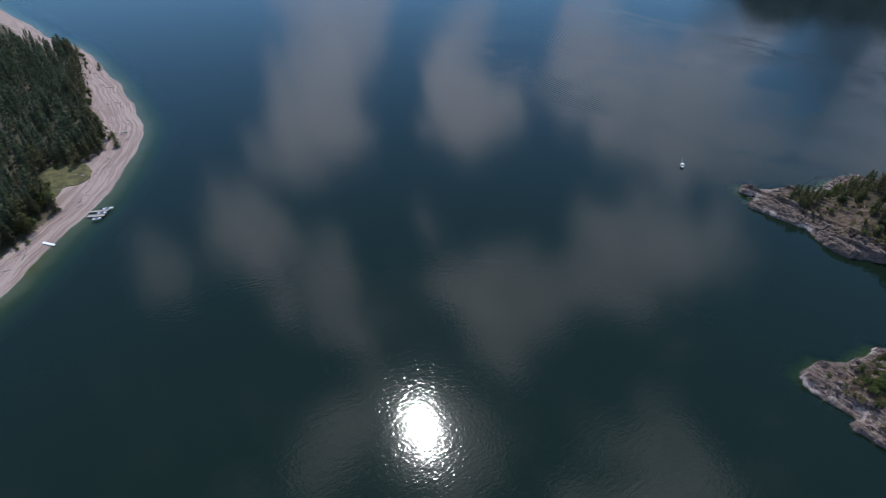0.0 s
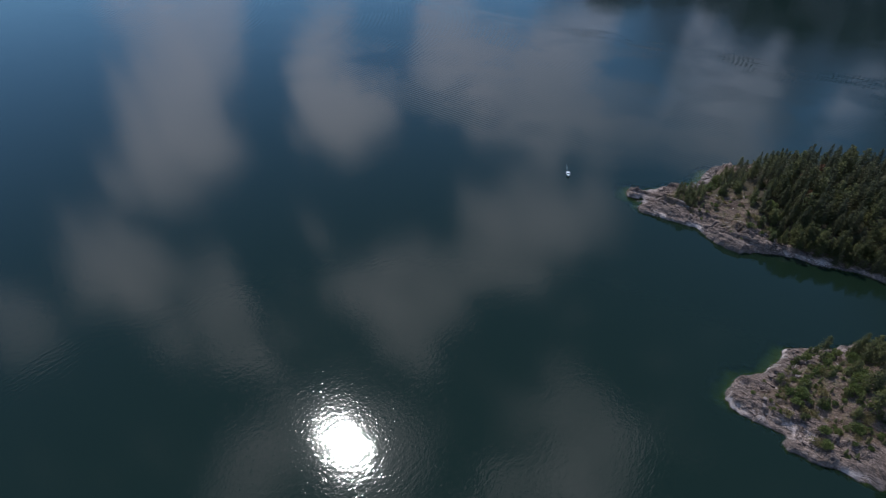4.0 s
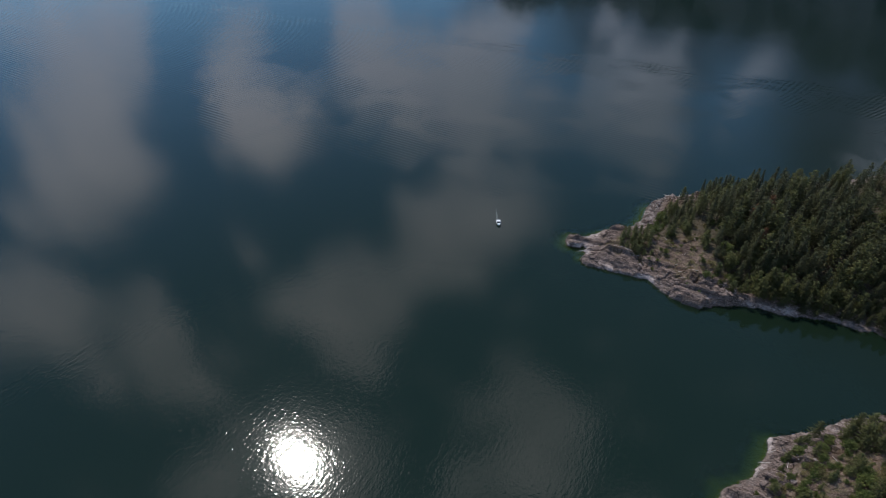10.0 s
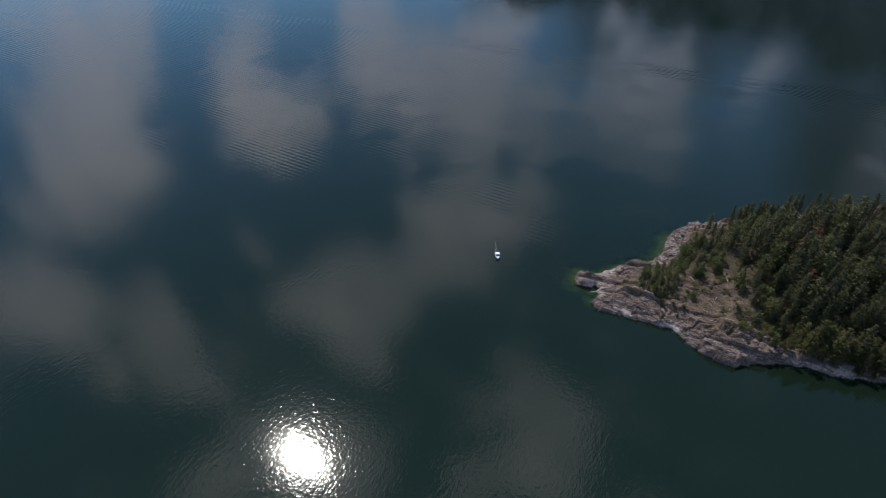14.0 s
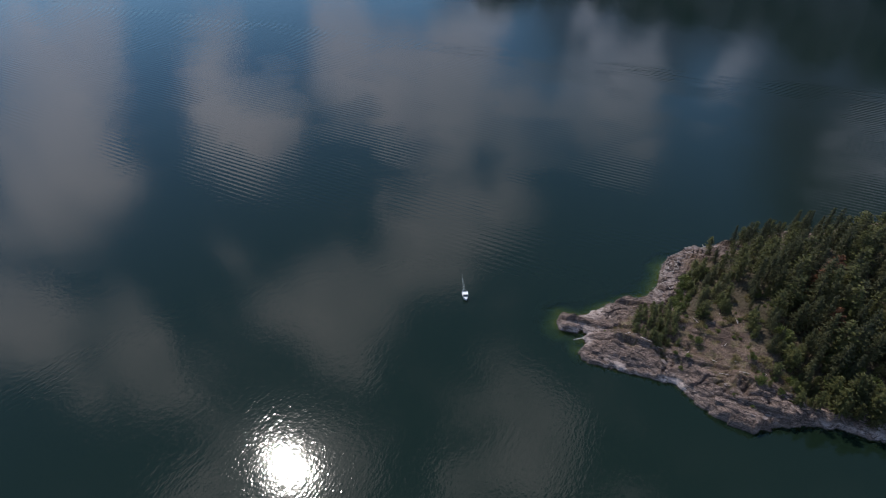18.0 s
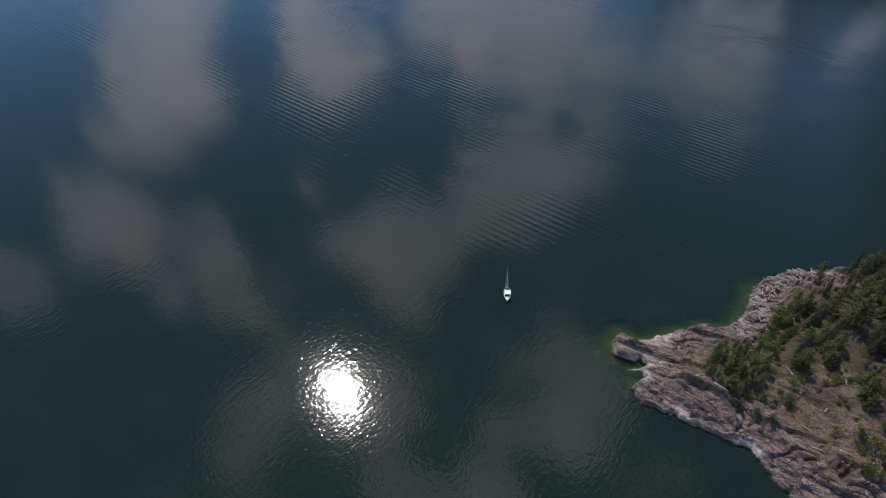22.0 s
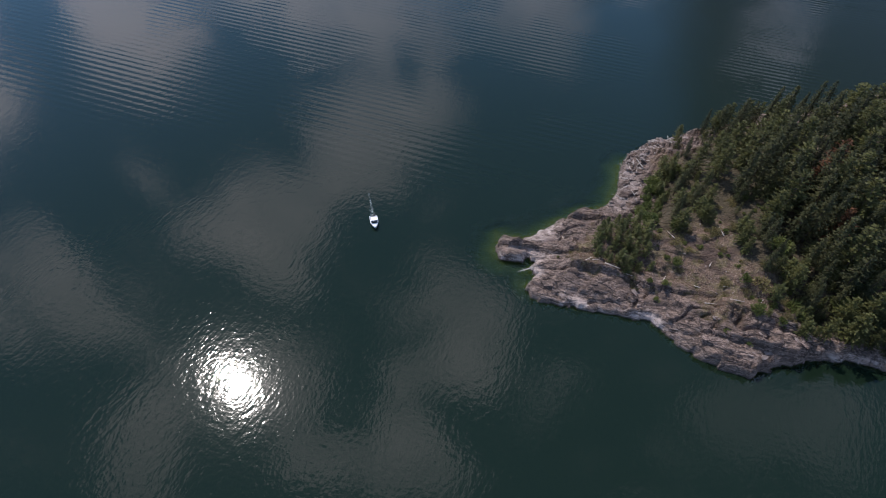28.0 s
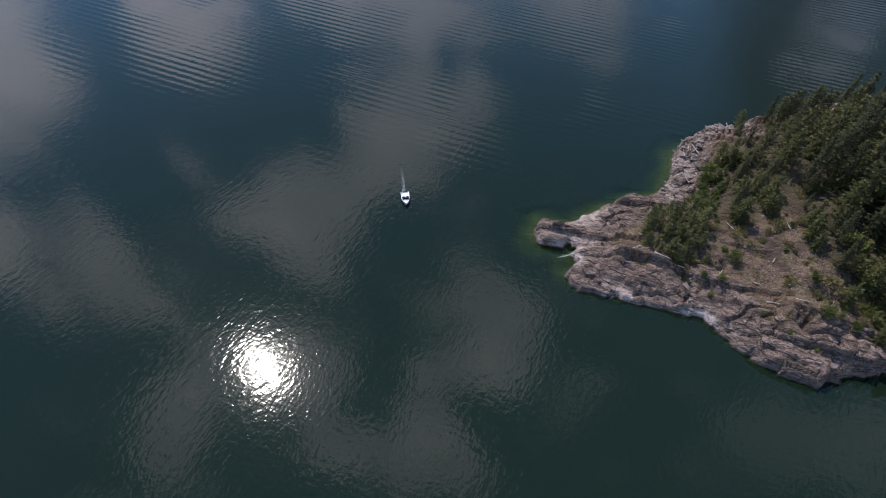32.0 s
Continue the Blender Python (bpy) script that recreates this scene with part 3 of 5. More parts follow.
def point_land(x, y):
    """Height and inland share of the rocky points."""
    x, y = np.asarray(x, float), np.asarray(y, float)
    wx, wy = fbm(x, y, 5.0, 3, 11), fbm(x, y, 5.0, 3, 23)
    d = inside_by(x + 1.1 * wx, y + 1.1 * wy, POINT_SHORE) + 0.6
    along, across = 0.62 * x - 0.78 * y, 0.78 * x + 0.62 * y
    bx, by = along + 0.8 * fbm(x, y, 3.0, 3, 63), across + 0.8 * fbm(x, y, 3.0, 3, 65)
    # the shore breaks along the joints of the stone
    d = d + 0.4 * fbm(x, y, 1.6, 3, 31) + 1.0 * cells(bx / 4.2, by / 1.7, 33)[0] + 0.5 * cells(bx / 1.6, by / 0.9, 37)[0]
    up = np.maximum(d, 0)
    cliff = 1.2 + 1.7 * step(fbm(x, y, 12.0, 2, 97), -0.25, 0.25)
    cliff = cliff * (1 - 0.65 * step(x, 48, 62) * step(-y, 66, 76))
    h = cliff * (1 - np.exp(-up / 0.5)) + 12.9 * (1 - np.exp(-up / 27.0))
    h = h + step(up, 2, 12) * (2.2 * fbm(x, y, 15.0, 3, 41) + 0.7 * fbm(x, y, 4.5, 3, 47))
    # tilted beds: broad treads and short risers that run along the point
    rocky = 1 - step(up, 9, 18) * 0.75
    ledgy = step(fbm(x, y, 13.0, 3, 51), -0.25, 0.2)
    for q, share, seed in ((2.6, 0.5, 53),):
        bed = h + 0.10 * across + 2.6 * fbm(along * 0.6, across * 1.3, 24.0, 4, seed)
        frac = bed / q - np.floor(bed / q)
        h = h + np.where(d > 0.15, share * ledgy * ((np.floor(bed / q) + step(frac, 0.86, 0.98)) * q - bed) * rocky * step(up, 0.2, 2.0), 0)
    # slabs that dip inland and break off square towards the bay
    for long, short, lift, dip, gap, seed in ((17.0, 5.0, 1.5, 1.5, 0.4, 81), (6.0, 1.9, 0.55, 0.55, 0.22, 85), (2.2, 0.9, 0.22, 0.16, 0.10, 89)):
        share, rim, ox, oy = cells(bx / long, by / short, seed)
        flat_share = lift * share - dip * oy * (0.5 + share) - 0.3 * dip * ox * share
        h = h + step(up, 0.2, 1.6) * rocky * (flat_share - gap * (1 - step(rim, 0.0, 0.09)))
    crack = np.abs(fbm(along, across * 2.2, 15.0, 3, 61))
    h = h - step(up, 0.4, 2.5) * rocky * 1.6 * (1 - step(crack, 0.0, 0.06))
    h = h + step(up, 0.2, 1.2) * rocky * 0.36 * fbm(x, y, 1.2, 3, 71)
    h = np.where(d > 0, np.maximum(h, 0.05 + 0.3 * np.minimum(up, 1)), h)
    # shelf under water: wide on the north side, steep on the south
    down = np.maximum(-d, 0)
    wide = np.maximum(step(y, -16, -2) * step(60 - x, -20, 10), 0.82 * step(y, -147, -128) * (y < -100) * step(-x, -12, 4))
    wide = np.maximum(wide, 0.9 * (1 - step(np.hypot(x + 0.5, y + 12.0), 3, 9)))
    fall = 0.19
    h = np.where(d > 0, h, -0.12 - 2.2 * (1 - wide) * step(down, 0.0, 0.9) - fall * down - 0.012 * down**2 + 0.6 * fbm(x, y, 3.5, 3, 83) * step(down, 0, 2))
    h = np.maximum(np.where(d > 0, h, np.minimum(h, -0.06)), -3.4)
    return h, step(up + 6 * fbm(x, y, 8.0, 3, 91), 5.0, 15.0), step(inside_by(x, y, WOOD), -3, 3)


def beach_land(x, y):
    x, y = np.asarray(x, float), np.asarray(y, float)
    d = inside_by(x, y, BEACH_SHORE) + 2.0 * fbm(x, y, 18.0, 3, 7) + 0.5 * fbm(x, y, 3.0, 2, 9)
    up, down = np.maximum(d, 0), np.maximum(-d, 0)
    h = 0.16 * np.minimum(up, 14) + 0.9 * step(up, 12, 24) + 0.10 * np.maximum(up - 24, 0) + 0.12 * fbm(x, y, 2.5, 3, 17)
    h = np.where(d > 0, h + 0.03, -0.05 - 0.12 * down - 0.004 * down**2)
    line = np.interp(y, (-80, -45, -16, 5, 35, 72, 92, 120, 181, 220, 420), (16, 13, 11, 34, 24, 21, 30, 30, 28, 20, 14))
    return np.maximum(h, -3.4), step(up, line - 3, line + 5), step(up, line, line + 8)


def sheet(name, xs, ys, land, mat, label, category):
    """One sheet of land on an uneven grid, without the part that lies deep under the lake."""
    gx, gy = np.meshgrid(xs, ys)
    h, inland, wood = land(gx, gy)
    nx, ny = len(xs), len(ys)
    ids = np.arange(nx * ny).reshape(ny, nx)
    quads = np.stack([ids[:-1, :-1], ids[:-1, 1:], ids[1:, 1:], ids[1:, :-1]], -1).reshape(-1, 4)
    zq = h.ravel()[quads]
    quads = quads[zq.max(1) > -3.3]
    used = np.unique(quads)
    back = np.full(nx * ny, -1)
    back[used] = np.arange(len(used))
    co = np.stack([gx, gy, h], -1).reshape(-1, 3)[used]
    me = bpy.data.meshes.new(name)
    me.from_pydata(co.tolist(), [], back[quads].tolist())
    for key, share in (("inland", inland), ("wood", wood)):
        at = me.attributes.new(key, "FLOAT", "POINT")
        at.data.foreach_set("value", share.ravel()[used].astype(np.float32))
    me.materials.append(mat)
    me.shade_smooth()
    ob = new(name, me)
    return tagged(ob, label, category, kind="structure")


def run(a, b, gap):
    return np.arange(a, b, gap)


XS = np.concatenate([run(-60, -8, 0.5), run(-8, 48, 0.25), run(48, 90, 0.9), run(90, 430, 4.0)])
YS = np.concatenate([run(-270, -168, 4.0), run(-168, -116, 0.5), run(-116, -72, 1.0), run(-72, -68, 0.5), run(-68, 14, 0.25), run(14, 60, 3.0)])
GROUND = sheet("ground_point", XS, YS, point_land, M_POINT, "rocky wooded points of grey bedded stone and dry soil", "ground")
XB = np.concatenate([run(-900, -620, 8.0), run(-620, -420, 3.0), run(-420, -335, 1.2), run(-335, -310, 3.0)])
YB = np.concatenate([run(-420, -130, 9.0), run(-130, 110, 1.5), run(110, 300, 2.5), run(300, 700, 7.0)])
sheet("ground_beach", XB, YB, beach_land, M_BEACH, "pale gravel beach sloping up to a forest floor", "ground")


def flat(name, size, z, mat, label, category):
    me = bpy.data.meshes.new(name)
    s = size
    me.from_pydata([(-s, -s, z), (s, -s, z), (s, s, z), (-s, s, z)], [], [(0, 1, 2, 3)])
    me.materials.append(mat)
    return tagged(new(name, me), label, category, kind="structure")


flat("ground", 4500, -3.35, M_POINT, "lake bed deep under the water, coloured dark for absorbed light", "ground")


def lake():
    """The lake's surface; its points know whether they lie over a shelf, so that the bed shows through."""
    xs = np.concatenate([[-4500, -900], run(-640, -330, 5.0), run(-330, -66, 33.0), run(-66, 132, 1.5), run(132, 430, 24.0), [900, 4500]])
    ys = np.concatenate([[-4500, -900], run(-440, -234, 18.0), run(-234, 60, 1.5), run(60, 400, 6.0), [900, 4500]])
    gx, gy = np.meshgrid(xs, ys)
    shelf = np.maximum(step(point_land(gx, gy)[0], -2.7, -0.3), step(inside_by(gx, gy, BEACH_SHORE), -26, -8))
    nx, ny = len(xs), len(ys)
    ids = np.arange(nx * ny).reshape(ny, nx)
    me = bpy.data.meshes.new("water")
    me.from_pydata(np.stack([gx, gy, gx * 0], -1).reshape(-1, 3).tolist(), [], np.stack([ids[:-1, :-1], ids[:-1, 1:], ids[1:, 1:], ids[1:, :-1]], -1).reshape(-1, 4).tolist())
    me.attributes.new("shelf", "FLOAT", "POINT").data.foreach_set("value", shelf.ravel().astype(np.float32))
    me.materials.append(M_WATER)
    tagged(new("water", me), "calm dark green lake with light ripples", "water", kind="structure")


lake()


def point_z(x, y):
    return float(point_land(np.array([x]), np.array([y]))[0][0])


def beach_z(x, y):
    return float(beach_land(np.array([x]), np.array([y]))[0][0])


def slab_mesh(seed):
    """A long angular bed of stone, broken off square and worn at the corners."""
    r = random.Random(seed)
    bm = bmesh.new()
    for sx in (-1, 1):
        for sy in (-1, 1):
            for sz in (-1, 1):
                p = Vector((sx * r.uniform(0.75, 1.0), sy * r.uniform(0.65, 1.0), sz * r.uniform(0.7, 1.0))) * 0.5
                bm.verts.new(p)
                bm.verts.new(Vector((p.x * r.uniform(0.3, 0.8), p.y * r.uniform(1.0, 1.2), p.z * r.uniform(0.75, 1.0))))
    bmesh.ops.convex_hull(bm, input=list(bm.verts))
    for v in [v for v in bm.verts if not v.link_faces]:
        bm.verts.remove(v)
    me = bpy.data.meshes.new("rock_slab")
    bm.to_mesh(me)
    bm.free()
    me.materials.append(M_POINT)
    return me


def bedded_rock(count, box, seed, edge_most, lengths):
    """Beds of stone that crop out along the shore, set into the ground along its strike."""
    r = random.Random(seed)
    kinds = [slab_mesh(seed * 10 + i) for i in range(9)]
    xs = np.array([r.uniform(box[0], box[2]) for _ in range(count * 12)])
    ys = np.array([r.uniform(box[1], box[3]) for _ in range(count * 12)])
    edge, wood = inside_by(xs, ys, POINT_SHORE), inside_by(xs, ys, WOOD)
    keep = [i for i in range(len(xs)) if 0.6 < edge[i] < edge_most * (0.35 + 0.65 * r.random()) and wood[i] < -1][:count]
    xs, ys, edge = xs[keep], ys[keep], edge[keep]
    z = point_land(xs, ys)[0]
    gx = (point_land(xs + 1.5, ys)[0] - point_land(xs - 1.5, ys)[0]) / 3
    gy = (point_land(xs, ys + 1.5)[0] - point_land(xs, ys - 1.5)[0]) / 3
    for i in range(len(xs)):
        up = Vector((-gx[i] * 0.6, -gy[i] * 0.6, 1)).normalized()
        tilt = Vector((0, 0, 1)).rotation_difference(up).to_matrix().to_4x4()
        long = r.choice(lengths) * r.uniform(0.8, 1.25) * min(1, 0.45 + edge[i] / 5)
        wide, thick = long * r.uniform(0.3, 0.65), min(1.3, long * r.uniform(0.16, 0.3))
        ob = new("rock_slab", kinds[r.randrange(9)])
        ob.parent = GROUND
        turn = pose(0, 0, 0, r.uniform(-9, 9), r.uniform(-5, 5), -52 + r.gauss(0, 30))
        ob.matrix_basis = Matrix.Translation((xs[i], ys[i], max(z[i], 0.05) + thick * r.uniform(-0.38, 0.05))) @ tilt @ turn @ Matrix.Diagonal((long, wide, thick, 1))


bedded_rock(150, (16, -14, 66, 9), 41, 7, (0.8, 1.2, 1.7, 2.4))
bedded_rock(80, (-5, -72, 56, -15), 42, 5, (1.5, 2.2, 3.2))
bedded_rock(95, (-43, -166, 6, -119), 43, 7, (1.1, 1.7, 2.4, 3.0))


def far_hills():
    """Wooded mountainsides round the lake, far off."""
    m, tree, out = material("hazed_far_forest")
    pos = place(tree)
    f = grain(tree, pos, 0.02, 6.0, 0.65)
    # the blue of distant haze is mixed into the forest's base colour
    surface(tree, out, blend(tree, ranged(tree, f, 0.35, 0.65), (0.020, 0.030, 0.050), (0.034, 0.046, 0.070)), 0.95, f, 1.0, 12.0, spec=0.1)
    co, faces, n, k = [], [], 220, 8
    for i in range(n):
        a = 2 * math.pi * i / n
        deg = math.degrees(a)
        tall = np.interp(deg, (0, 22, 34, 50, 75, 110, 160, 200, 250, 300, 325, 345, 360), (120, 140, 310, 370, 380, 360, 300, 320, 300, 260, 170, 140, 120))
        for j in range(k):
            u = j / (k - 1)
            r = 1050 + 950 * u + 90 * float(fbm(deg * 0.2, u * 3, 1.0, 3, 5))
            h = tall * u**0.8 * (1 + 0.5 * float(fbm(deg * 0.22, u * 5, 1.0, 4, 3))) - 6
            co.append((r * math.sin(a) - 100, r * math.cos(a) - 100, h))
    for i in range(n):
        for j in range(k - 1):
            a, b = i * k + j, ((i + 1) % n) * k + j
            faces.append((a, b, b + 1, a + 1))
    me = bpy.data.meshes.new("backdrop")
    me.from_pydata(co, [], faces)
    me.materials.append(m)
    tagged(new("backdrop", me), "dark forested mountainsides round the far shores, tinted blue for haze", "mountains", kind="structure")


far_hills()

# ---------------------------------------------------------------- plants
def mesh(name, verts, faces, mat, smooth=False):
    me = bpy.data.meshes.new(name)
    me.from_pydata([tuple(v) for v in verts], [], faces)
    me.materials.append(mat)
    if smooth:
        me.shade_smooth()
    return me


def part(name, data, parent, label=""):
    ob = new(name, data)
    ob.parent = parent
    return tagged(ob, label) if label else ob


def taper(verts, faces, points, radii, sides=6):
    """A tapering round stem through the points."""
    base = len(verts)
    for i, (p, r) in enumerate(zip(points, radii)):
        p = Vector(p)
        t = Vector(points[min(i + 1, len(points) - 1)]) - Vector(points[max(i - 1, 0)])
        q = t.to_track_quat("Z", "X")
        for s in range(sides):
            a = 2 * math.pi * s / sides
            verts.append(p + q @ Vector((math.cos(a) * r, math.sin(a) * r, 0)))
    for i in range(len(points) - 1):
        for s in range(sides):
            a, b = base + i * sides + s, base + i * sides + (s + 1) % sides
            faces.append((a, b, b + sides, a + sides))
    faces.append(tuple(base + s for s in range(sides))[::-1])
    top = base + (len(points) - 1) * sides
    faces.append(tuple(top + s for s in range(sides)))


def spray(verts, faces, p, way, size, rng):
    """A tuft of needles: a bent pair of pointed blades."""
    side = way.cross(Vector((rng.uniform(-0.6, 0.6), rng.uniform(-0.6, 0.6), 1)))
    if side.length < 1e-3:
        side = Vector((1, 0, 0))
    side.normalize()
    lift = side.cross(way).normalized() * size * rng.uniform(-0.25, 0.25)
    b = len(verts)
    w = size * rng.uniform(0.20, 0.38)
    verts += [p - way * size * 0.25, p + way * size * 0.25 + side * w + lift, p + way * size * rng.uniform(0.8, 1.15), p + way * size * 0.25 - side * w - lift]
    faces += [(b, b + 1, b + 2), (b, b + 2, b + 3)]


def conifer(seed, tall, wide, start, gap, per, tuft, ragged=0.25, shape=0.85):
    """Trunk and crown of a fir or pine: whorls of drooping boughs set with tufts of needles."""
    rng = random.Random(seed)
    tv, tf, cv, cf = [], [], [], []
    lean = Vector((rng.uniform(-0.03, 0.03), rng.uniform(-0.03, 0.03), 0))
    axis = [Vector((0, 0, -0.6)), Vector((0, 0, tall * 0.3)) + lean * tall * 0.2, Vector((0, 0, tall * 0.7)) + lean * tall * 0.6, Vector((0, 0, tall * 0.985)) + lean * tall]
    taper(tv, tf, axis, [tall * 0.017, tall * 0.012, tall * 0.006, 0.015], 5)
    z = tall * start
    while z < tall * 0.985:
        u = (z / tall - start) / (1 - start)
        reach = wide * (min(1.0, 0.55 + u * 3.0)) * (1 - u) ** shape + 0.12
        n = per if u < 0.75 else max(4, per - 2)
        turn = rng.uniform(0, 6.28)
        for i in range(n):
            a = turn + 6.283 * (i + rng.uniform(-0.25, 0.25)) / n
            length = reach * rng.uniform(1 - ragged * 2, 1 + ragged * 0.7)
            if length < 0.15:
                continue
            rise = 0.55 * u - 0.18 + rng.uniform(-0.12, 0.12)
            out = Vector((math.cos(a), math.sin(a), rise)).normalized()
            root = Vector((0, 0, z)) + lean * z
            k = max(2, int(length / (tuft * 0.62)))
            for j in range(k):
                s = (j + rng.uniform(0.3, 1.0)) / k
                p = root + out * length * s + Vector((0, 0, -0.10 * length * s * s))
                for _ in range(2 if s > 0.3 else 1):
                    b = a + rng.choice((-1, 1)) * rng.uniform(0.15, 1.0)
                    way = Vector((math.cos(b), math.sin(b), rise * 0.6 + rng.uniform(-0.35, 0.35))).normalized()
                    spray(cv, cf, p + Vector((rng.uniform(-.12, .12), rng.uniform(-.12, .12), rng.uniform(-.1, .1))), way, tuft * rng.uniform(0.7, 1.25), rng)
            if length > 1.2 and rng.random() < 0.5:
                taper(tv, tf, [root, root + out * length * 0.75 + Vector((0, 0, -0.05 * length))], [0.035, 0.01], 3)
        z += gap * rng.uniform(0.8, 1.2) * (1 - 0.35 * u)
    tip = Vector((0, 0, tall)) + lean * tall
    for _ in range(5):
        spray(cv, cf, tip - Vector((0, 0, rng.uniform(0.1, 0.6))), Vector((rng.uniform(-.4, .4), rng.uniform(-.4, .4), 1)).normalized(), tuft * 0.8, rng)
    return tv, tf, cv, cf


def bushy(seed, tall, wide, lobes, leaves, leaf):
    """Several bent stems and lobes of small leaves with gaps between."""
    rng = random.Random(seed)
    tv, tf, cv, cf = [], [], [], []
    for i in range(lobes):
        a, r = rng.uniform(0, 6.283), wide * math.sqrt(rng.random()) * 0.62
        c = Vector((math.cos(a) * r, math.sin(a) * r, tall * rng.uniform(0.35, 0.8) * (1 - 0.35 * r / wide)))
        taper(tv, tf, [Vector((rng.uniform(-.1, .1), rng.uniform(-.1, .1), -0.3)), Vector((c.x * 0.45, c.y * 0.45, c.z * 0.5)), c], [0.02 * tall, 0.014 * tall, 0.01], 5)
        size = wide * rng.uniform(0.28, 0.5)
        for _ in range(leaves):
            w = Vector((rng.gauss(0, 1), rng.gauss(0, 1), rng.gauss(0, 1))).normalized()
            p = c + Vector((w.x, w.y, w.z * 0.8)) * size * rng.uniform(0.55, 1.08)
            p.z = max(p.z, 0.05)
            way = (w + Vector((rng.uniform(-.8, .8), rng.uniform(-.8, .8), rng.uniform(-.5, .7)))).normalized()
            spray(cv, cf, p, way, leaf * rng.uniform(0.7, 1.3), rng)
    return tv, tf, cv, cf


def plant(name, made, crown_mat, label, category, group):
    tv, tf, cv, cf = made
    root = new(name)
    part("trunk", mesh("trunk", tv, tf, M_BARK, True), root)
    part("crown", mesh("crown", cv, cf, crown_mat), root)
    return tagged(root, label, category, group)


def firs():
    kinds = []
    for i, (tall, wide, start, ragged) in enumerate(((16, 3.1, 0.08, 0.25), (18, 2.9, 0.10, 0.32), (14, 3.2, 0.06, 0.28), (12, 2.8, 0.05, 0.25), (17, 3.4, 0.14, 0.38))):
        kinds.append((conifer(100 + i, tall, wide, start, 0.64, 8, 0.50, ragged + 0.1, 0.8), M_FIR, tall, "dark green fir tree with drooping boughs"))
    for i, (tall, wide, start) in enumerate(((13, 3.8, 0.14), (10, 3.4, 0.10))):
        kinds.append((conifer(200 + i, tall, wide, start, 0.62, 7, 0.52, 0.42, 0.6), M_PINE, tall, "yellowish green pine tree with an open crown"))
    return kinds


class Stock:
    """One plant of each kind, and copies of it at other places."""

    def __init__(self):
        self.first = {}

    def put(self, key, build, x, y, z, size, turn, rng):
        m = pose(x, y, z, rng.uniform(-2, 2), rng.uniform(-2, 2), turn)
        if key not in self.first:
            ob = build()
            self.first[key] = ob
            ob.matrix_basis = m
        else:
            ob = copy_thing(self.first[key], m)
        s = size * rng.uniform(0.94, 1.06)
        ob.scale = (s, s, size)
        return ob


STOCK = Stock()
FIRS = firs()


def fir_at(x, y, z, tall, rng, group="trees on the point", kind=None):
    i = kind if kind is not None else rng.choice((0, 1, 2, 2, 3, 4, 4, 5, 5, 6))
    made, mat, full, label = FIRS[i]
    return STOCK.put(("fir", i, group), lambda: plant("fir_tree" if i < 5 else "pine_tree", made, mat, label, "tree", group), x, y, z - 0.1, tall / full, rng.uniform(0, 360), rng)


BUSHES = [
    (bushy(301, 3.2, 2.0, 11, 110, 0.28), M_LEAF, 3.2, "leafy green shrub on bare rock"),
    (bushy(302, 2.0, 1.6, 8, 90, 0.24), M_LEAF, 2.0, "low green shrub on bare rock"),
    (bushy(303, 1.1, 1.3, 7, 70, 0.2), M_DRY, 1.1, "low dry yellow-brown scrub"),
    (conifer(304, 5.5, 2.2, 0.03, 0.42, 8, 0.42, 0.4, 0.5), M_YOUNG, 5.5, "dense young evergreen with a rounded crown"),
    (conifer(305, 6.5, 1.9, 0.04, 0.42, 7, 0.42, 0.4, 0.7), M_YOUNG, 6.5, "dense young pine with branches to the ground"),
]


def bush_at(x, y, z, tall, rng, kind, group="shrubs on the rock"):
    made, mat, full, label = BUSHES[kind]
    name, what = ("shrub", "shrub") if kind < 3 else ("young_tree", "tree")
    return STOCK.put(("bush", kind, group), lambda: plant(name, made, mat, label, what, group), x, y, z - 0.1, tall / full, rng.uniform(0, 360), rng)


def spread(rng, count, box, gap, accept, tries=40000):
    """Places in a box that keep a gap between them."""
    found = []
    for _ in range(tries):
        if len(found) >= count:
            break
        x, y = rng.uniform(box[0], box[2]), rng.uniform(box[1], box[3])
        if all((x - a) ** 2 + (y - b) ** 2 > gap**2 for a, b in found) and accept(x, y):
            found.append((x, y))
    return found


def within(x, y, outline):
    return float(inside_by(np.array([x]), np.array([y]), outline)[0])


rng = random.Random(5)
# the wood on the long point
FOREST = spread(rng, 300, (30, -115, 185, 5), 3.0, lambda x, y: within(x, y, WOOD) > 0 and within(x, y, POINT_SHORE) > 4 and rng.random() < (1.0 if x < 125 else 0.45))
for x, y in FOREST:
    edge = within(x, y, WOOD)
    tall = min(17.0, 4.5 + edge * 0.75 + rng.uniform(-1.5, 3)) if x < 110 else rng.uniform(13, 19)
    fir_at(x, y, point_z(x, y), tall, rng)
for x, y, top, kind in ((75.2, 2.2, 11.0, 6), (93.0, -6.5, 18.5, 1), (108.0, -12.0, 22.0, 0), (70.2, -1.0, 10.5, 5), (88.6, -6.5, 14.0, 3), (103.8, -12.0, 18.0, 5), (82.5, -2.5, 10.0, 5)):
    g = point_z(x, y)
    fir_at(x, y, g, top - g, rng, kind=kind)
for i in range(15):
    x = 88 + 2.6 * i + rng.uniform(-1, 1)
    y = float(np.interp(x, (80, 94, 115, 150), (6.5, 4.5, -2, -15))) - rng.uniform(3.5, 6.5)
    fir_at(x, y, point_z(x, y), rng.uniform(7.5, 12.5), rng, kind=rng.choice((1, 2, 3, 5)))
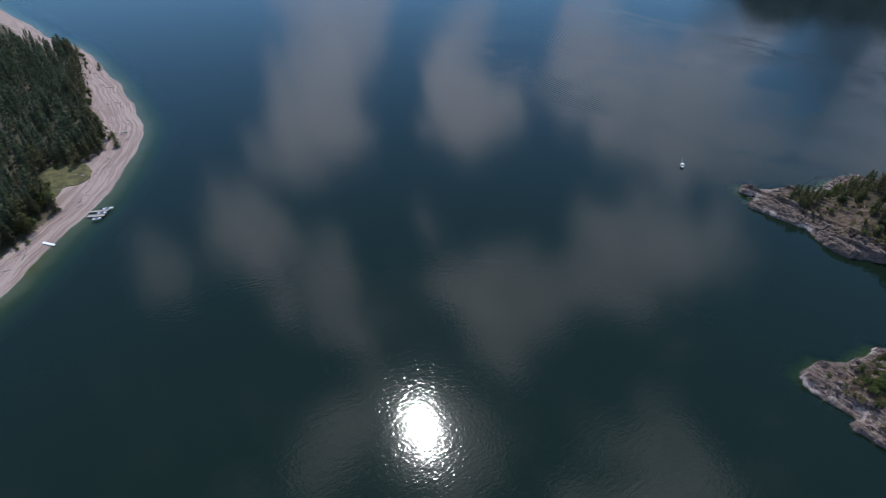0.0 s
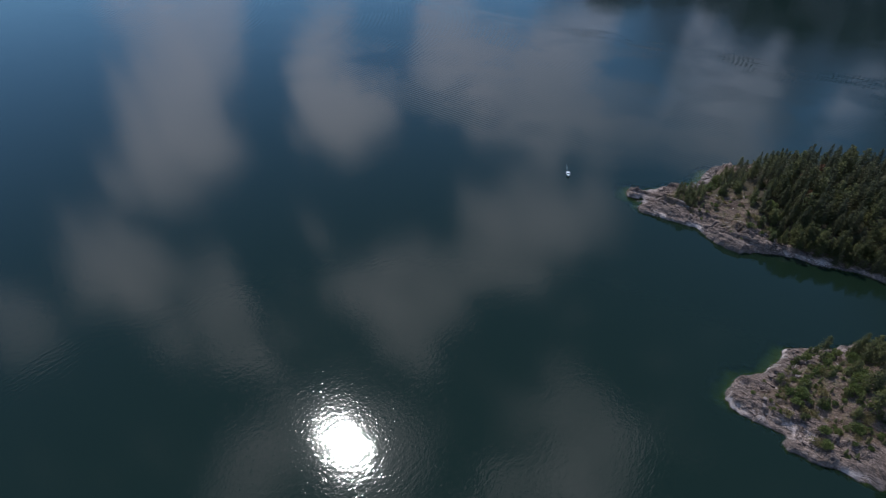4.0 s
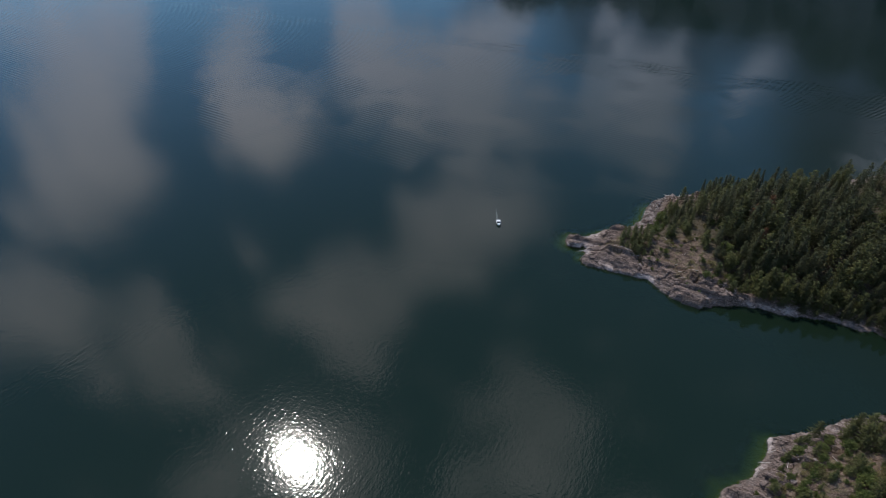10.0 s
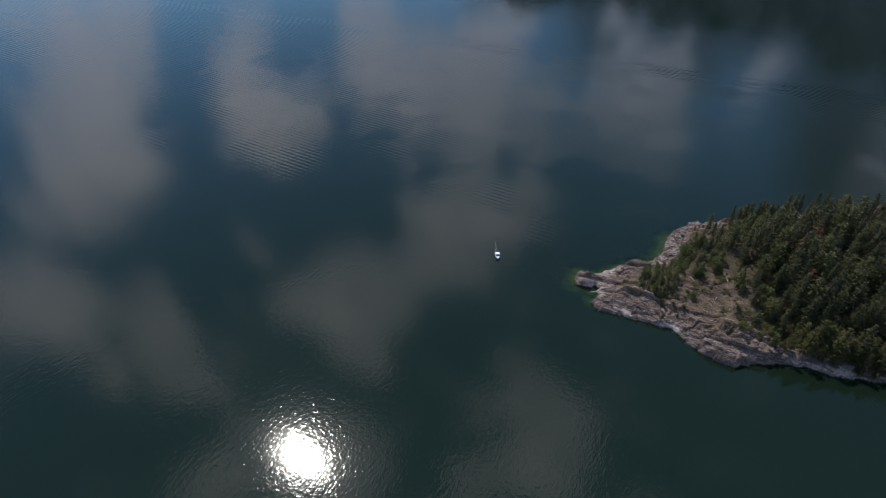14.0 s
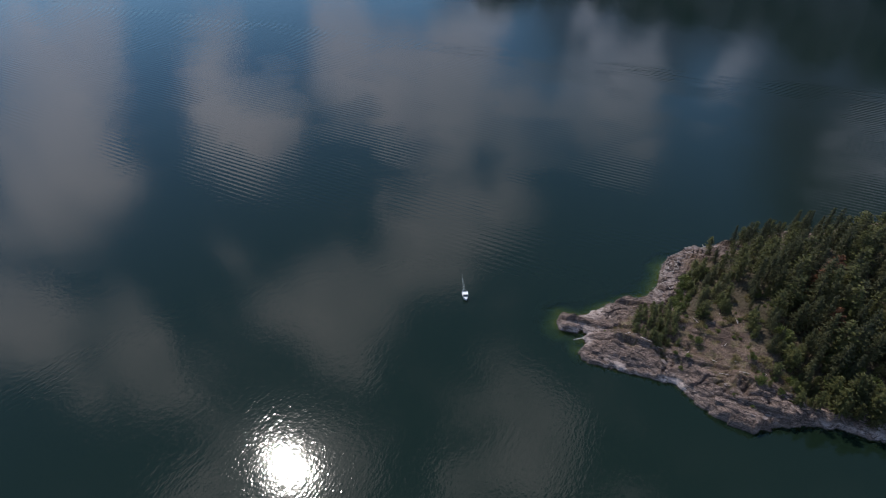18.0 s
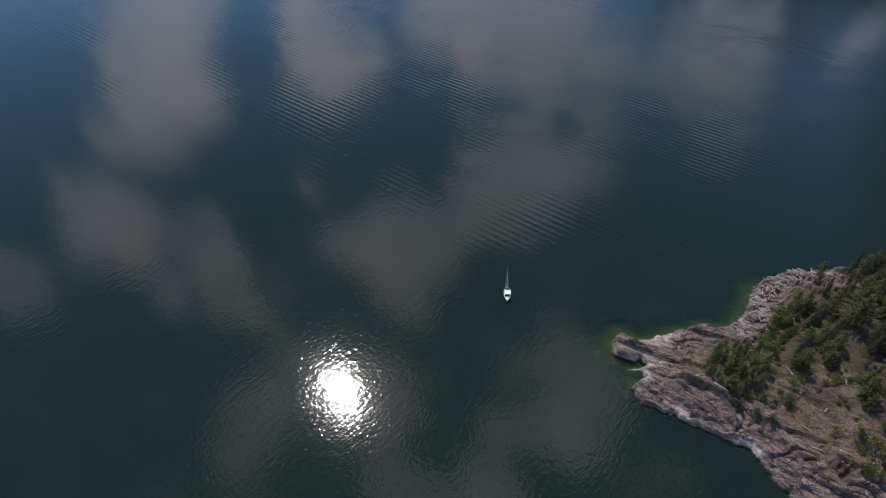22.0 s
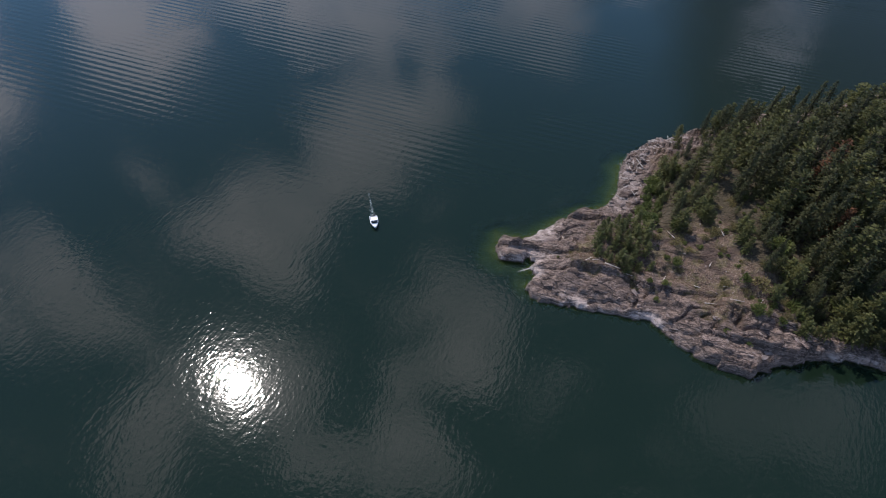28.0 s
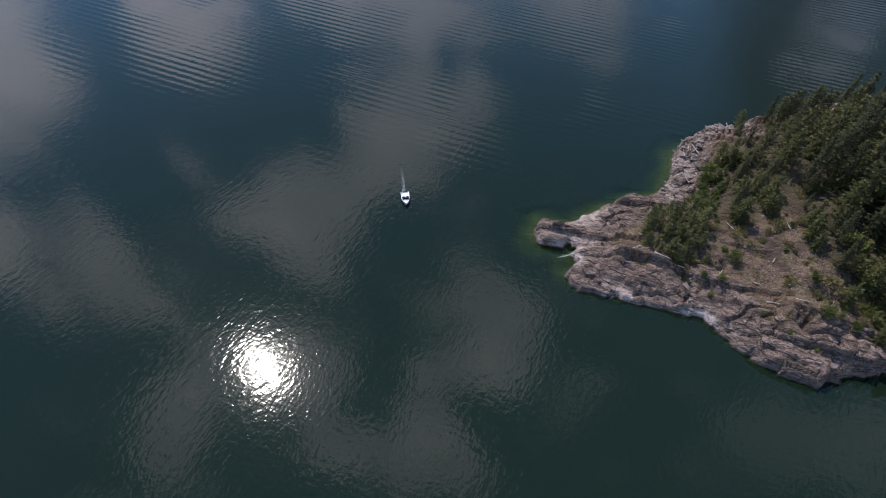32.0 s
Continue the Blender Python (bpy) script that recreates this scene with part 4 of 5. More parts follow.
for x, y, tall in ((46, -60, 11), (49, -66, 12), (52, -70, 12), (45, -54, 9), (56, -75, 12), (43.5, -48, 8), (42, -66.5, 8), (47, -70, 9), (60, -80, 12), (64, -86, 12), (55, -66, 13)):
    fir_at(x, y, point_z(x, y), tall, rng)
for x, y in spread(rng, 30, (34, -82, 66, -54), 2.3, lambda x, y: within(x, y, POINT_SHORE) > 2.5 and within(x, y, WOOD) > -6):
    bush_at(x, y, point_z(x, y), rng.uniform(2.5, 5.5), rng, rng.choice((0, 3, 4)), "young trees on the south shore")
# dense young growth on the outer rock
CLUMP = [(14.5, -18), (14, -23), (16, -26.5), (19, -29.3), (23.5, -31), (27, -27), (30, -22), (31, -17.5), (26, -14), (20, -15)]
for x, y in spread(rng, 26, (13, -33, 32, -13), 2.0, lambda x, y: within(x, y, CLUMP) > 0.3):
    bush_at(x, y, point_z(x, y), rng.uniform(3.2, 6.2), rng, rng.choice((3, 4, 4)), "young trees on the outer rock")
for x, y in spread(rng, 30, (30, -22, 60, -2), 2.4, lambda x, y: within(x, y, [(32, -21), (37, -14.5), (48, -9), (58, -5), (60, -9), (50, -13), (40, -19)]) > 0):
    bush_at(x, y, point_z(x, y), rng.uniform(2.0, 5.0), rng, rng.choice((0, 3, 4)), "young trees on the outer rock")
for x, y in spread(rng, 52, (44, -112, 86, -70), 2.2, lambda x, y: 0.9 < within(x, y, POINT_SHORE) < 9):
    fir_at(x, y, point_z(x, y), rng.uniform(6, 11), rng, "trees on the south shore", rng.choice((2, 3, 5, 6, 6)))
# undergrowth between the tall trees
for x, y in spread(rng, 90, (32, -70, 86, -4), 2.3, lambda x, y: within(x, y, WOOD) > -1.5 and within(x, y, POINT_SHORE) > 3 and fbm(x, y, 9.0, 2, 5) > -0.12):
    bush_at(x, y, point_z(x, y), rng.uniform(2.5, 6.0), rng, rng.choice((0, 3, 3, 4, 4)), "undergrowth in the wood")
# dead trees among the living
for x, y, tall in ((84, -38, 14), (75, -39, 13), (66, -52, 12)):
    dead = STOCK.put(("dead",), lambda: plant("dead_fir_tree", FIRS[6][0], M_RUST, "dead tree with rust-red needles in the wood", "tree", "dead trees on the point"), x, y, point_z(x, y), tall / 10, rng.uniform(0, 360), rng)
# single shrubs
for x, y, tall, kind in ((29.5, -33.3, 2.6, 0), (32, -54, 3.0, 0), (34, -56, 2.2, 3), (22.5, -36, 1.6, 1), (19, -37, 1.3, 1), (24, -53, 1.5, 0), (37, -47, 2.2, 1),
                         (39, -50, 2.4, 2), (36, -59, 1.8, 1), (38, -55, 2.0, 0), (41, -53, 2.6, 3), (31, -47, 1.2, 2), (12, -14, 0.7, 2), (8.5, -13, 0.6, 1),
                         (17, -31.5, 1.2, 2), (20, -33, 1.5, 0), (43, -33, 1.6, 2), (40, -26, 3.5, 4), (26, -58, 1.2, 1), (41, -61, 2.0, 0)):
    bush_at(x, y, point_z(x, y), tall, rng, kind)
for x, y in spread(rng, 90, (18, -66, 60, -24), 1.5, lambda x, y: within(x, y, POINT_SHORE) > 5 and within(x, y, WOOD) > -9 and within(x, y, CLUMP) < -1):
    bush_at(x, y, point_z(x, y), rng.uniform(0.5, 1.5), rng, rng.choice((0, 1, 2, 2, 2)))
# the nearer point
for x, y in spread(rng, 60, (-10, -195, 60, -124), 3.4, lambda x, y: within(x, y, POINT_SHORE) > 4.5 and (x > 12 or (y < -148 and x > -12) or (x > 0 and y < -138))):
    fir_at(x, y, point_z(x, y), rng.uniform(7, 12), rng, "trees on the nearer point", rng.choice((5, 6, 5, 6, 2, 3)))
for x, y in spread(rng, 110, (-26, -166, 18, -123), 1.8, lambda x, y: within(x, y, POINT_SHORE) > 4.0):
    bush_at(x, y, point_z(x, y), rng.uniform(1.6, 4.6), rng, rng.choice((0, 3, 4)), "young trees on the nearer point")
for x, y in spread(rng, 110, (-34, -166, 20, -123), 1.6, lambda x, y: within(x, y, POINT_SHORE) > 4.0):
    bush_at(x, y, point_z(x, y), rng.uniform(0.9, 2.4), rng, rng.choice((0, 1, 1, 2, 2)))
for x, y, tall in ((16, -131, 8), (19, -134, 10), (23, -135, 9), (21, -130, 8), (26, -132, 10), (15, -136, 8)):
    fir_at(x, y, point_z(x, y), tall, rng, "trees on the nearer point", rng.choice((5, 6)))
g = point_z(7.2, -126.3)
fir_at(7.2, -126.3, g, 8.5, rng, "trees on the nearer point", 6)

# the forest behind the beach
BEACH_WOOD = [(-383, 70), (-378, 40), (-382, 34), (-394, 29), (-394, 9), (-382, 1), (-373, -15), (-378, -22), (-376, -33), (-378, -44), (-383, -52), (-390, -90),
              (-520, -90), (-700, 340), (-588, 326), (-524, 270), (-473, 226), (-449, 184), (-419, 121), (-401, 93)]
def far_wood(spots, name, label):
    """A wood seen from far off, as one object: every tree a stem and whorls of coarse boughs."""
    r2 = random.Random(77)
    kinds = [conifer(400 + i, 15, 2.7, 0.06, 1.0, 6, 1.0, 0.3, 0.9) for i in range(4)]
    kinds = [(np.array([tuple(v) for v in cv]), np.array(cf)) for _, _, cv, cf in kinds]
    all_v, all_f, base = [], [], 0
    for x, y, z, tall in spots:
        v, f = kinds[r2.randrange(4)]
        a, s = r2.uniform(0, 6.28), tall / 15
        turn = np.array([[math.cos(a), -math.sin(a), 0], [math.sin(a), math.cos(a), 0], [0, 0, 1]])
        all_v.append(v @ turn.T * (s * r2.uniform(0.9, 1.2), s * r2.uniform(0.9, 1.2), s) + (x, y, z))
        all_f.append(f + base)
        base += len(v)
    me = bpy.data.meshes.new(name)
    me.from_pydata(np.concatenate(all_v).tolist(), [], np.concatenate(all_f).tolist())
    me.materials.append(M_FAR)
    tagged(new(name, me), label, "forest", kind="stuff")


FRONT = spread(rng, 100, (-520, -75, -370, 240), 4.2, lambda x, y: 0 < within(x, y, BEACH_WOOD) < 9)
for x, y in FRONT:
    fir_at(x, y, beach_z(x, y), rng.uniform(9, 16), rng, "trees behind the beach", rng.choice((0, 2, 3, 4, 5, 6)))
DEEP_WOOD = spread(rng, 900, (-640, -85, -376, 275), 3.1, lambda x, y: within(x, y, BEACH_WOOD) > 5 and x > -480 - (y + 80) * 0.45)
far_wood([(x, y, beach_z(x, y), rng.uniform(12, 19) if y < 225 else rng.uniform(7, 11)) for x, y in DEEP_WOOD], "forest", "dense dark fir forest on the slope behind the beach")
for x, y, tall, kind in ((-379.7, -9.6, 6, 0), (-381.5, -12, 5, 0), (-378.4, -28.4, 4, 0), (-379.2, -34.5, 4.5, 3), (-383, -36, 5, 0), (-379, 53, 5, 3), (-394.5, 80.4, 4, 4), (-372, 58, 4.5, 3),
                         (-428, 142, 5, 4), (-417, 121, 3, 0), (-408, 102, 4, 4), (-398, 92, 3, 3), (-384, 66, 4, 0), (-386, 60, 5, 3), (-443, 196, 4, 3)):
    bush_at(x, y, beach_z(x, y), tall * 1.5, rng, kind, "shrubs at the edge of the beach")
for x, y in spread(rng, 40, (-500, -60, -370, 240), 3.0, lambda x, y: -4 < within(x, y, BEACH_WOOD) < 1.0):
    bush_at(x, y, beach_z(x, y), rng.uniform(1.5, 3.5), rng, rng.choice((0, 1, 3)), "shrubs at the edge of the beach")

# ---------------------------------------------------------------- boats, docks and what lies on the shores
def bm_mesh(name, bm, mat, bevel=0.0, smooth=False):
    if bevel:
        bmesh.ops.bevel(bm, geom=list(bm.edges), offset=bevel, segments=2, affect="EDGES", profile=0.6)
    me = bpy.data.meshes.new(name)
    bm.to_mesh(me)
    bm.free()
    me.materials.append(mat)
    if smooth:
        me.shade_smooth()
    return me


def block(name, size, at, mat, parent, bevel=0.03, turn=(0, 0, 0), label=""):
    bm = bmesh.new()
    bmesh.ops.create_cube(bm, size=1.0, matrix=Matrix.Diagonal((*size, 1)))
    ob = part(name, bm_mesh(name, bm, mat, bevel), parent, label)
    ob.matrix_basis = pose(*at, *turn)
    return ob


def rod(name, points, radius, mat, parent, label="", sides=6):
    v, f = [], []
    taper(v, f, points, [radius] * len(points), sides)
    return part(name, mesh(name, v, f, mat, True), parent, label)


def hull_mesh(length, beam, side, mat):
    """A planing hull with a pointed bow, flared sides and a flat transom; its bow points along +y."""
    v, f = [], []
    n = 14
    for i in range(n + 1):
        u = i / n
        y = -length / 2 + length * u
        half = beam / 2 * (1 - max(0, (u - 0.45) / 0.55) ** 2.2) * (0.94 + 0.06 * min(1, u * 4))
        keel = -0.28 + 0.55 * max(0, (u - 0.6) / 0.4) ** 2
        rim = side * (1 + 0.35 * u * u)
        half = max(half, 0.02)
        v += [(0, y, keel), (half * 0.72, y, keel + 0.22), (half, y, rim), (half * 0.9, y, rim + 0.02), (-half * 0.9, y, rim + 0.02), (-half, y, rim), (-half * 0.72, y, keel + 0.22)]
    for i in range(n):
        for k in (0, 1, 2, 4, 5, 6):
            a, b = i * 7 + k, i * 7 + (k + 1) % 7
            f.append((a, b, b + 7, a + 7))
    f.append((0, 6, 5, 4, 3, 2, 1))
    return mesh("hull", v, f, mat)


def deck_mesh(length, beam, side, a, b, drop, mat, name):
    """The deck between two stations of the hull."""
    v, f, n = [], [], 8
    for i in range(n + 1):
        u = a + (b - a) * i / n
        y = -length / 2 + length * u
        half = max(beam / 2 * (1 - max(0, (u - 0.45) / 0.55) ** 2.2) * 0.9, 0.02)
        z = side * (1 + 0.35 * u * u) + 0.02 - drop
        v += [(half, y, z), (0, y, z + 0.05), (-half, y, z)]
    for i in range(n):
        f += [(i * 3, i * 3 + 1, i * 3 + 4, i * 3 + 3), (i * 3 + 1, i * 3 + 2, i * 3 + 5, i * 3 + 4)]
    return mesh(name, v, f, mat, True)


def cabin_boat(x, y, turn):
    boat = new("motor_boat")
    boat.matrix_basis = pose(x, y, 0.12, 2, 0, turn)
    boat.scale = (0.92, 0.74, 0.88)
    part("hull", hull_mesh(6.8, 2.45, 0.78, M_WHITE), boat, "white hull")
    part("foredeck", deck_mesh(6.8, 2.45, 0.78, 0.66, 0.985, 0.0, M_WHITE, "foredeck"), boat)
    part("cockpit_floor", deck_mesh(6.8, 2.45, 0.78, 0.02, 0.34, 0.42, M_GREY, "cockpit_floor"), boat, "grey cockpit floor")
    part("cabin_deck", deck_mesh(6.8, 2.45, 0.78, 0.33, 0.67, 0.06, M_GREY, "cabin_deck"), boat)
    block("roof", (1.86, 1.95, 0.09), (0, -0.15, 1.95), M_WHITE, boat, 0.03, label="white hardtop roof")
    for s in (-1, 1):
        block("side_wall", (0.06, 1.7, 0.42), (s * 0.92, -0.1, 0.98), M_WHITE, boat, 0.01)
        block("side_window", (0.04, 1.35, 0.58), (s * 0.89, -0.05, 1.5), M_GLASS, boat, 0.008, (0, -s * 5, 0), "dark tinted side window")
        block("post", (0.06, 0.06, 1.15), (s * 0.88, -1.02, 1.35), M_WHITE, boat, 0.01)
        rod("rail", [(s * 1.0, 0.9, 1.25), (s * 0.9, 1.9, 1.38), (s * 0.45, 2.85, 1.46), (0, 3.2, 1.48)], 0.022, M_METAL, boat, "thin metal bow rail")
        for yy, xx in ((0.95, 1.0), (1.9, 0.9), (2.8, 0.48)):
            rod("rail_post", [(s * xx, yy, 0.85), (s * xx, yy, 1.36)], 0.016, M_METAL, boat)
        block("seat", (0.5, 0.5, 0.45), (s * 0.5, -0.55, 0.75), M_BLACK, boat, 0.05, label="dark padded seat")
        block("gunwale", (0.14, 3.4, 0.06), (s * 1.12, -1.55, 0.86), M_WHITE, boat, 0.02)
    for k in (-1, 0, 1):
        block("windscreen", (0.56, 0.04, 0.78), (k * 0.6, 0.98 - 0.05 * abs(k), 1.42), M_GLASS, boat, 0.008, (-28, 0, -k * 9), "dark raked windscreen pane")
    block("dashboard", (1.75, 0.35, 0.25), (0, 0.72, 1.0), M_BLACK, boat, 0.03)
    block("transom_bench", (1.5, 0.45, 0.4), (0, -2.55, 0.62), M_WHITE, boat, 0.05)
    for s in (-0.36, 0.3):
        small = 1.0 if s < 0 else 0.75
        motor = block("outboard_motor", (0.42 * small, 0.62 * small, 0.55 * small), (s, -3.62, 0.95), M_BLACK, boat, 0.1, (12, 0, 0), "black outboard motor")
        block("leg", (0.14, 0.24, 0.9), (0, 0.0, -0.62), M_BLACK, motor, 0.03)
    rod("aerial", [(0.75, -0.9, 1.98), (0.78, -1.1, 3.2)], 0.012, M_WHITE, boat)
    return tagged(boat, "white cabin motor boat under way on the lake", "boat")


def wake(x, y, turn, seed=9):
    """Broken foam and churned ripples behind the boat."""
    r = random.Random(seed)
    v, f = [], []
    for i in range(220):
        back = 2.6 + 10.5 * r.random() ** 1.5
        side = r.gauss(0, 0.14 + 0.45 * max(0.0, 1 - back / 9.0))
        size = r.uniform(0.04, 0.14) * (1.2 - back / 16)
        n, b = r.randrange(5, 8), len(v)
        a0 = r.uniform(0, 6.28)
        for k in range(n):
            a = a0 + 6.283 * k / n
            rad = size * r.uniform(0.5, 1.2)
            v.append((side + math.cos(a) * rad * 0.7, -back + math.sin(a) * rad * 1.5, 0.012))
        v.append((side, -back, 0.02 + size * 0.22))
        f += [(b + k, b + (k + 1) % n, b + n) for k in range(n)]
    ob = new("boat_wake", mesh("boat_wake", v, f, M_FOAM))
    ob.matrix_basis = pose(x, y, 0, 0, 0, turn)
    tagged(ob, "broken white foam trailing behind the boat", "wake", kind="stuff")


BOAT = (-23.8, 27.2, 157)
cabin_boat(*BOAT)
wake(*BOAT)


def log_mesh(seed, length, radius, mat=None, stubs=2):
    r = random.Random(seed)
    v, f = [], []
    pts, x, y = [], 0.0, 0.0
    for i in range(6):
        x, y = x + r.uniform(-0.05, 0.05) * length * 0.3, y + r.uniform(-0.03, 0.03) * length * 0.3
        pts.append(Vector((length * (i / 5 - 0.5), x, radius + y * 0.3)))
    taper(v, f, pts, [radius * (1.15 - 0.75 * i / 5) * r.uniform(0.9, 1.1) for i in range(6)], 7)
    for _ in range(stubs):
        p = pts[r.randrange(1, 5)]
        w = Vector((r.uniform(-.5, .5), r.choice((-1, 1)) * r.uniform(0.5, 1), r.uniform(0, 0.7))).normalized()
        taper(v, f, [p, p + w * length * r.uniform(0.08, 0.18)], [radius * 0.4, radius * 0.12], 4)
    return mesh("driftwood_log", v, f, mat or M_DRIFT, True)


LOGS = [log_mesh(600 + i, 4.0, 0.15) for i in range(5)]


def log_at(x, y, z, length, turn, tilt, i, label="bleached grey driftwood log", group="driftwood on the shores", thick=1.0):
    ob = new("driftwood_log", LOGS[i % 5])
    ob.matrix_basis = pose(x, y, z, 0, tilt, turn)
    s = length / 4.0
    ob.scale = (s, thick * min(1.5, 0.5 + s * 0.5), thick * min(1.5, 0.5 + s * 0.5))
    return tagged(ob, label, "log", group)


rng = random.Random(31)
# the pale log that juts out of the notch by the tip, and logs that lie on the rock
log_at(2.2, -10.6, 0.95, 8.4, 163.3, 4, 0, "long bleached log jutting from a rock cleft over the water")
for x, y, length, turn in ((13.2, -21.0, 3.4, -30), (14.8, -25.0, 4.0, -62), (16.8, -27.5, 4.6, -55), (11.5, -20.0, 2.6, -5), (31.5, -49.5, 3.4, -50), (27.5, -46.0, 3.0, -44),
                           (33.5, -45.5, 2.4, -35), (36, -38.5, 2.6, 20), (30, -41, 2.8, -60), (36.5, -53, 2.2, 10), (45, -34, 3.0, 60), (35, -26.5, 3.0, 80), (24, -34.5, 2.2, 15)):
    log_at(x, y, point_z(x, y) + 0.05, length, turn, rng.uniform(-4, 4), rng.randrange(5))
for i in range(64):
    x = rng.uniform(40, 80)
    y = np.interp(x, (40, 50, 60, 80), (-5.5, -1, 4.5, 5)) + rng.uniform(-4.5, 2.0)
    log_at(x, y, max(point_z(x, y), 0.0) + 0.08, rng.uniform(1.4, 4.6), rng.uniform(0, 180), rng.uniform(-8, 8), rng.randrange(5))
for x, y, length, turn in ((-12.5, -125.6, 5.0, 150), (-8.0, -124.0, 4.2, 170), (-16, -127.0, 3.5, 120), (-5, -129, 3.0, 60), (-10, -130, 2.6, 30), (2, -136, 3.0, 80), (-14, -133, 2.4, 110)):
    log_at(x, y, max(point_z(x, y), 0.02) + 0.06, length, turn, rng.uniform(-5, 5), rng.randrange(5))
for i in range(130):
    y = rng.uniform(-75, 265)
    edge = np.interp(y, [p[1] for p in BEACH_SHORE[::-1]], [p[0] for p in BEACH_SHORE[::-1]])
    x = edge - (rng.uniform(7, 13) if rng.random() < 0.65 else rng.uniform(4, 26))
    log_at(x, y, beach_z(x, y) + 0.05, rng.uniform(1.5, 5.5), 90 + rng.gauss(0, 30) + (25 if y > 80 else 0), rng.uniform(-2, 2), rng.randrange(5))


def stone_mesh(seed, flatness):
    """A broken block of bedded stone with worn corners."""
    r = random.Random(seed)
    bm = bmesh.new()
    for _ in range(16):
        p = Vector((r.uniform(-1, 1), r.uniform(-0.75, 0.75), r.uniform(-1, 1) * flatness))
        bm.verts.new(p * (0.8 + 0.4 * r.random()) * 0.5)
    bmesh.ops.convex_hull(bm, input=list(bm.verts))
    for v in [v for v in bm.verts if not v.link_faces]:
        bm.verts.remove(v)
    return bm_mesh("boulder", bm, M_STONE)


STONES = [stone_mesh(700 + i, (0.35, 0.5, 0.65, 0.3)[i % 4]) for i in range(8)]


def stone_at(x, y, z, size, group):
    ob = new("boulder", STONES[rng.randrange(8)])
    ob.matrix_basis = pose(x, y, z + size * 0.06, rng.uniform(-14, 14), rng.uniform(-14, 14), rng.uniform(0, 360))
    ob.scale = (size * rng.uniform(0.9, 1.5), size, size)
    return tagged(ob, "angular grey block of broken stone", "rock", group)


for i in range(200):
    x = rng.uniform(36, 84)
    y = np.interp(x, (36, 44, 50, 56, 62, 84), (-5, -3, 1.2, 6, 8, 7.5)) + rng.uniform(-6.5, 1.2)
    stone_at(x, y, max(point_z(x, y), -0.3), rng.choice((0.5, 0.7, 0.9, 1.2, 1.8)) * rng.uniform(0.8, 1.3), "broken rock on the north shore")
for i in range(90):
    k = rng.randrange(len(SOUTH_SHORE) - 6)
    (ax, ay), (bx, by), u = SOUTH_SHORE[k], SOUTH_SHORE[k + 1], rng.random()
    x, y = ax + (bx - ax) * u + rng.uniform(0.3, 5.0), ay + (by - ay) * u + rng.uniform(0.0, 3.0)
    stone_at(x, y, max(point_z(x, y), -0.2), rng.choice((0.4, 0.6, 0.9, 1.4)) * rng.uniform(0.8, 1.3), "broken rock on the south shore")
for i in range(70):
    x, y = rng.uniform(-38, 5), rng.uniform(-160, -122)
    if 0.6 < within(x, y, POINT_SHORE) < 12:
        stone_at(x, y, point_z(x, y), rng.choice((0.4, 0.6, 0.9, 1.5)) * rng.uniform(0.8, 1.3), "broken rock on the nearer point")
for i in range(80):
    x, y = rng.uniform(10, 50), rng.uniform(-64, -20)
    if within(x, y, POINT_SHORE) > 3 and within(x, y, WOOD) < 1:
        stone_at(x, y, point_z(x, y), rng.choice((0.3, 0.5, 0.8, 1.2)) * rng.uniform(0.7, 1.2), "loose rock on the point")


# the beach: lawn, landing stages and boats
def lawn():
    rim = [(-387.2, 37.4), (-380.7, 33.9), (-373.8, 27.2), (-371.4, 18.9), (-373.7, 11.6), (-379.4, 7.6), (-379.2, -2.1), (-384.6, -4.0), (-393.7, 4.2), (-397.7, 20.1), (-393.6, 33.6)]
    v, f, n = [], [], len(rim) * 5
    cx, cy = -383.0, 18.0
    for i in range(n):
        p = [rim[(i // 5 + k) % len(rim)] for k in (-1, 0, 1, 2)]
        u = i % 5 / 5
        w = (-0.5 * u + u * u - 0.5 * u**3, 1 - 2.5 * u * u + 1.5 * u**3, 0.5 * u + 2 * u * u - 1.5 * u**3, -0.5 * u * u + 0.5 * u**3)
        x, y = (sum(k * q[j] for k, q in zip(w, p)) + rng.uniform(-0.35, 0.35) for j in (0, 1))
        z = beach_z(x, y)
        v += [(x, y, z - 0.3), (x, y, max(z, 2.2) + 0.28)]
    v.append((cx, cy, max(beach_z(cx, cy), 2.2) + 0.55))
    for i in range(n):
        a, b = 2 * i, 2 * ((i + 1) % n)
        f += [(a, b, b + 1, a + 1), (a + 1, b + 1, 2 * n)]
    tagged(new("lawn", mesh("lawn", v, f, M_LAWN)), "small uneven lawn above the gravel beach", "lawn", kind="structure")
    bm = bmesh.new()
    bmesh.ops.create_cone(bm, cap_ends=True, segments=20, radius1=1.0, radius2=0.9, depth=0.25)
    ob = new("fire_pit", bm_mesh("fire_pit", bm, M_STONE, 0.04))
    ob.matrix_basis = pose(-375.5, 20.5, max(beach_z(-375.5, 20.5), 2.2) + 0.5)
    tagged(ob, "pale round stone fire pit on the lawn", "fire pit")


lawn()


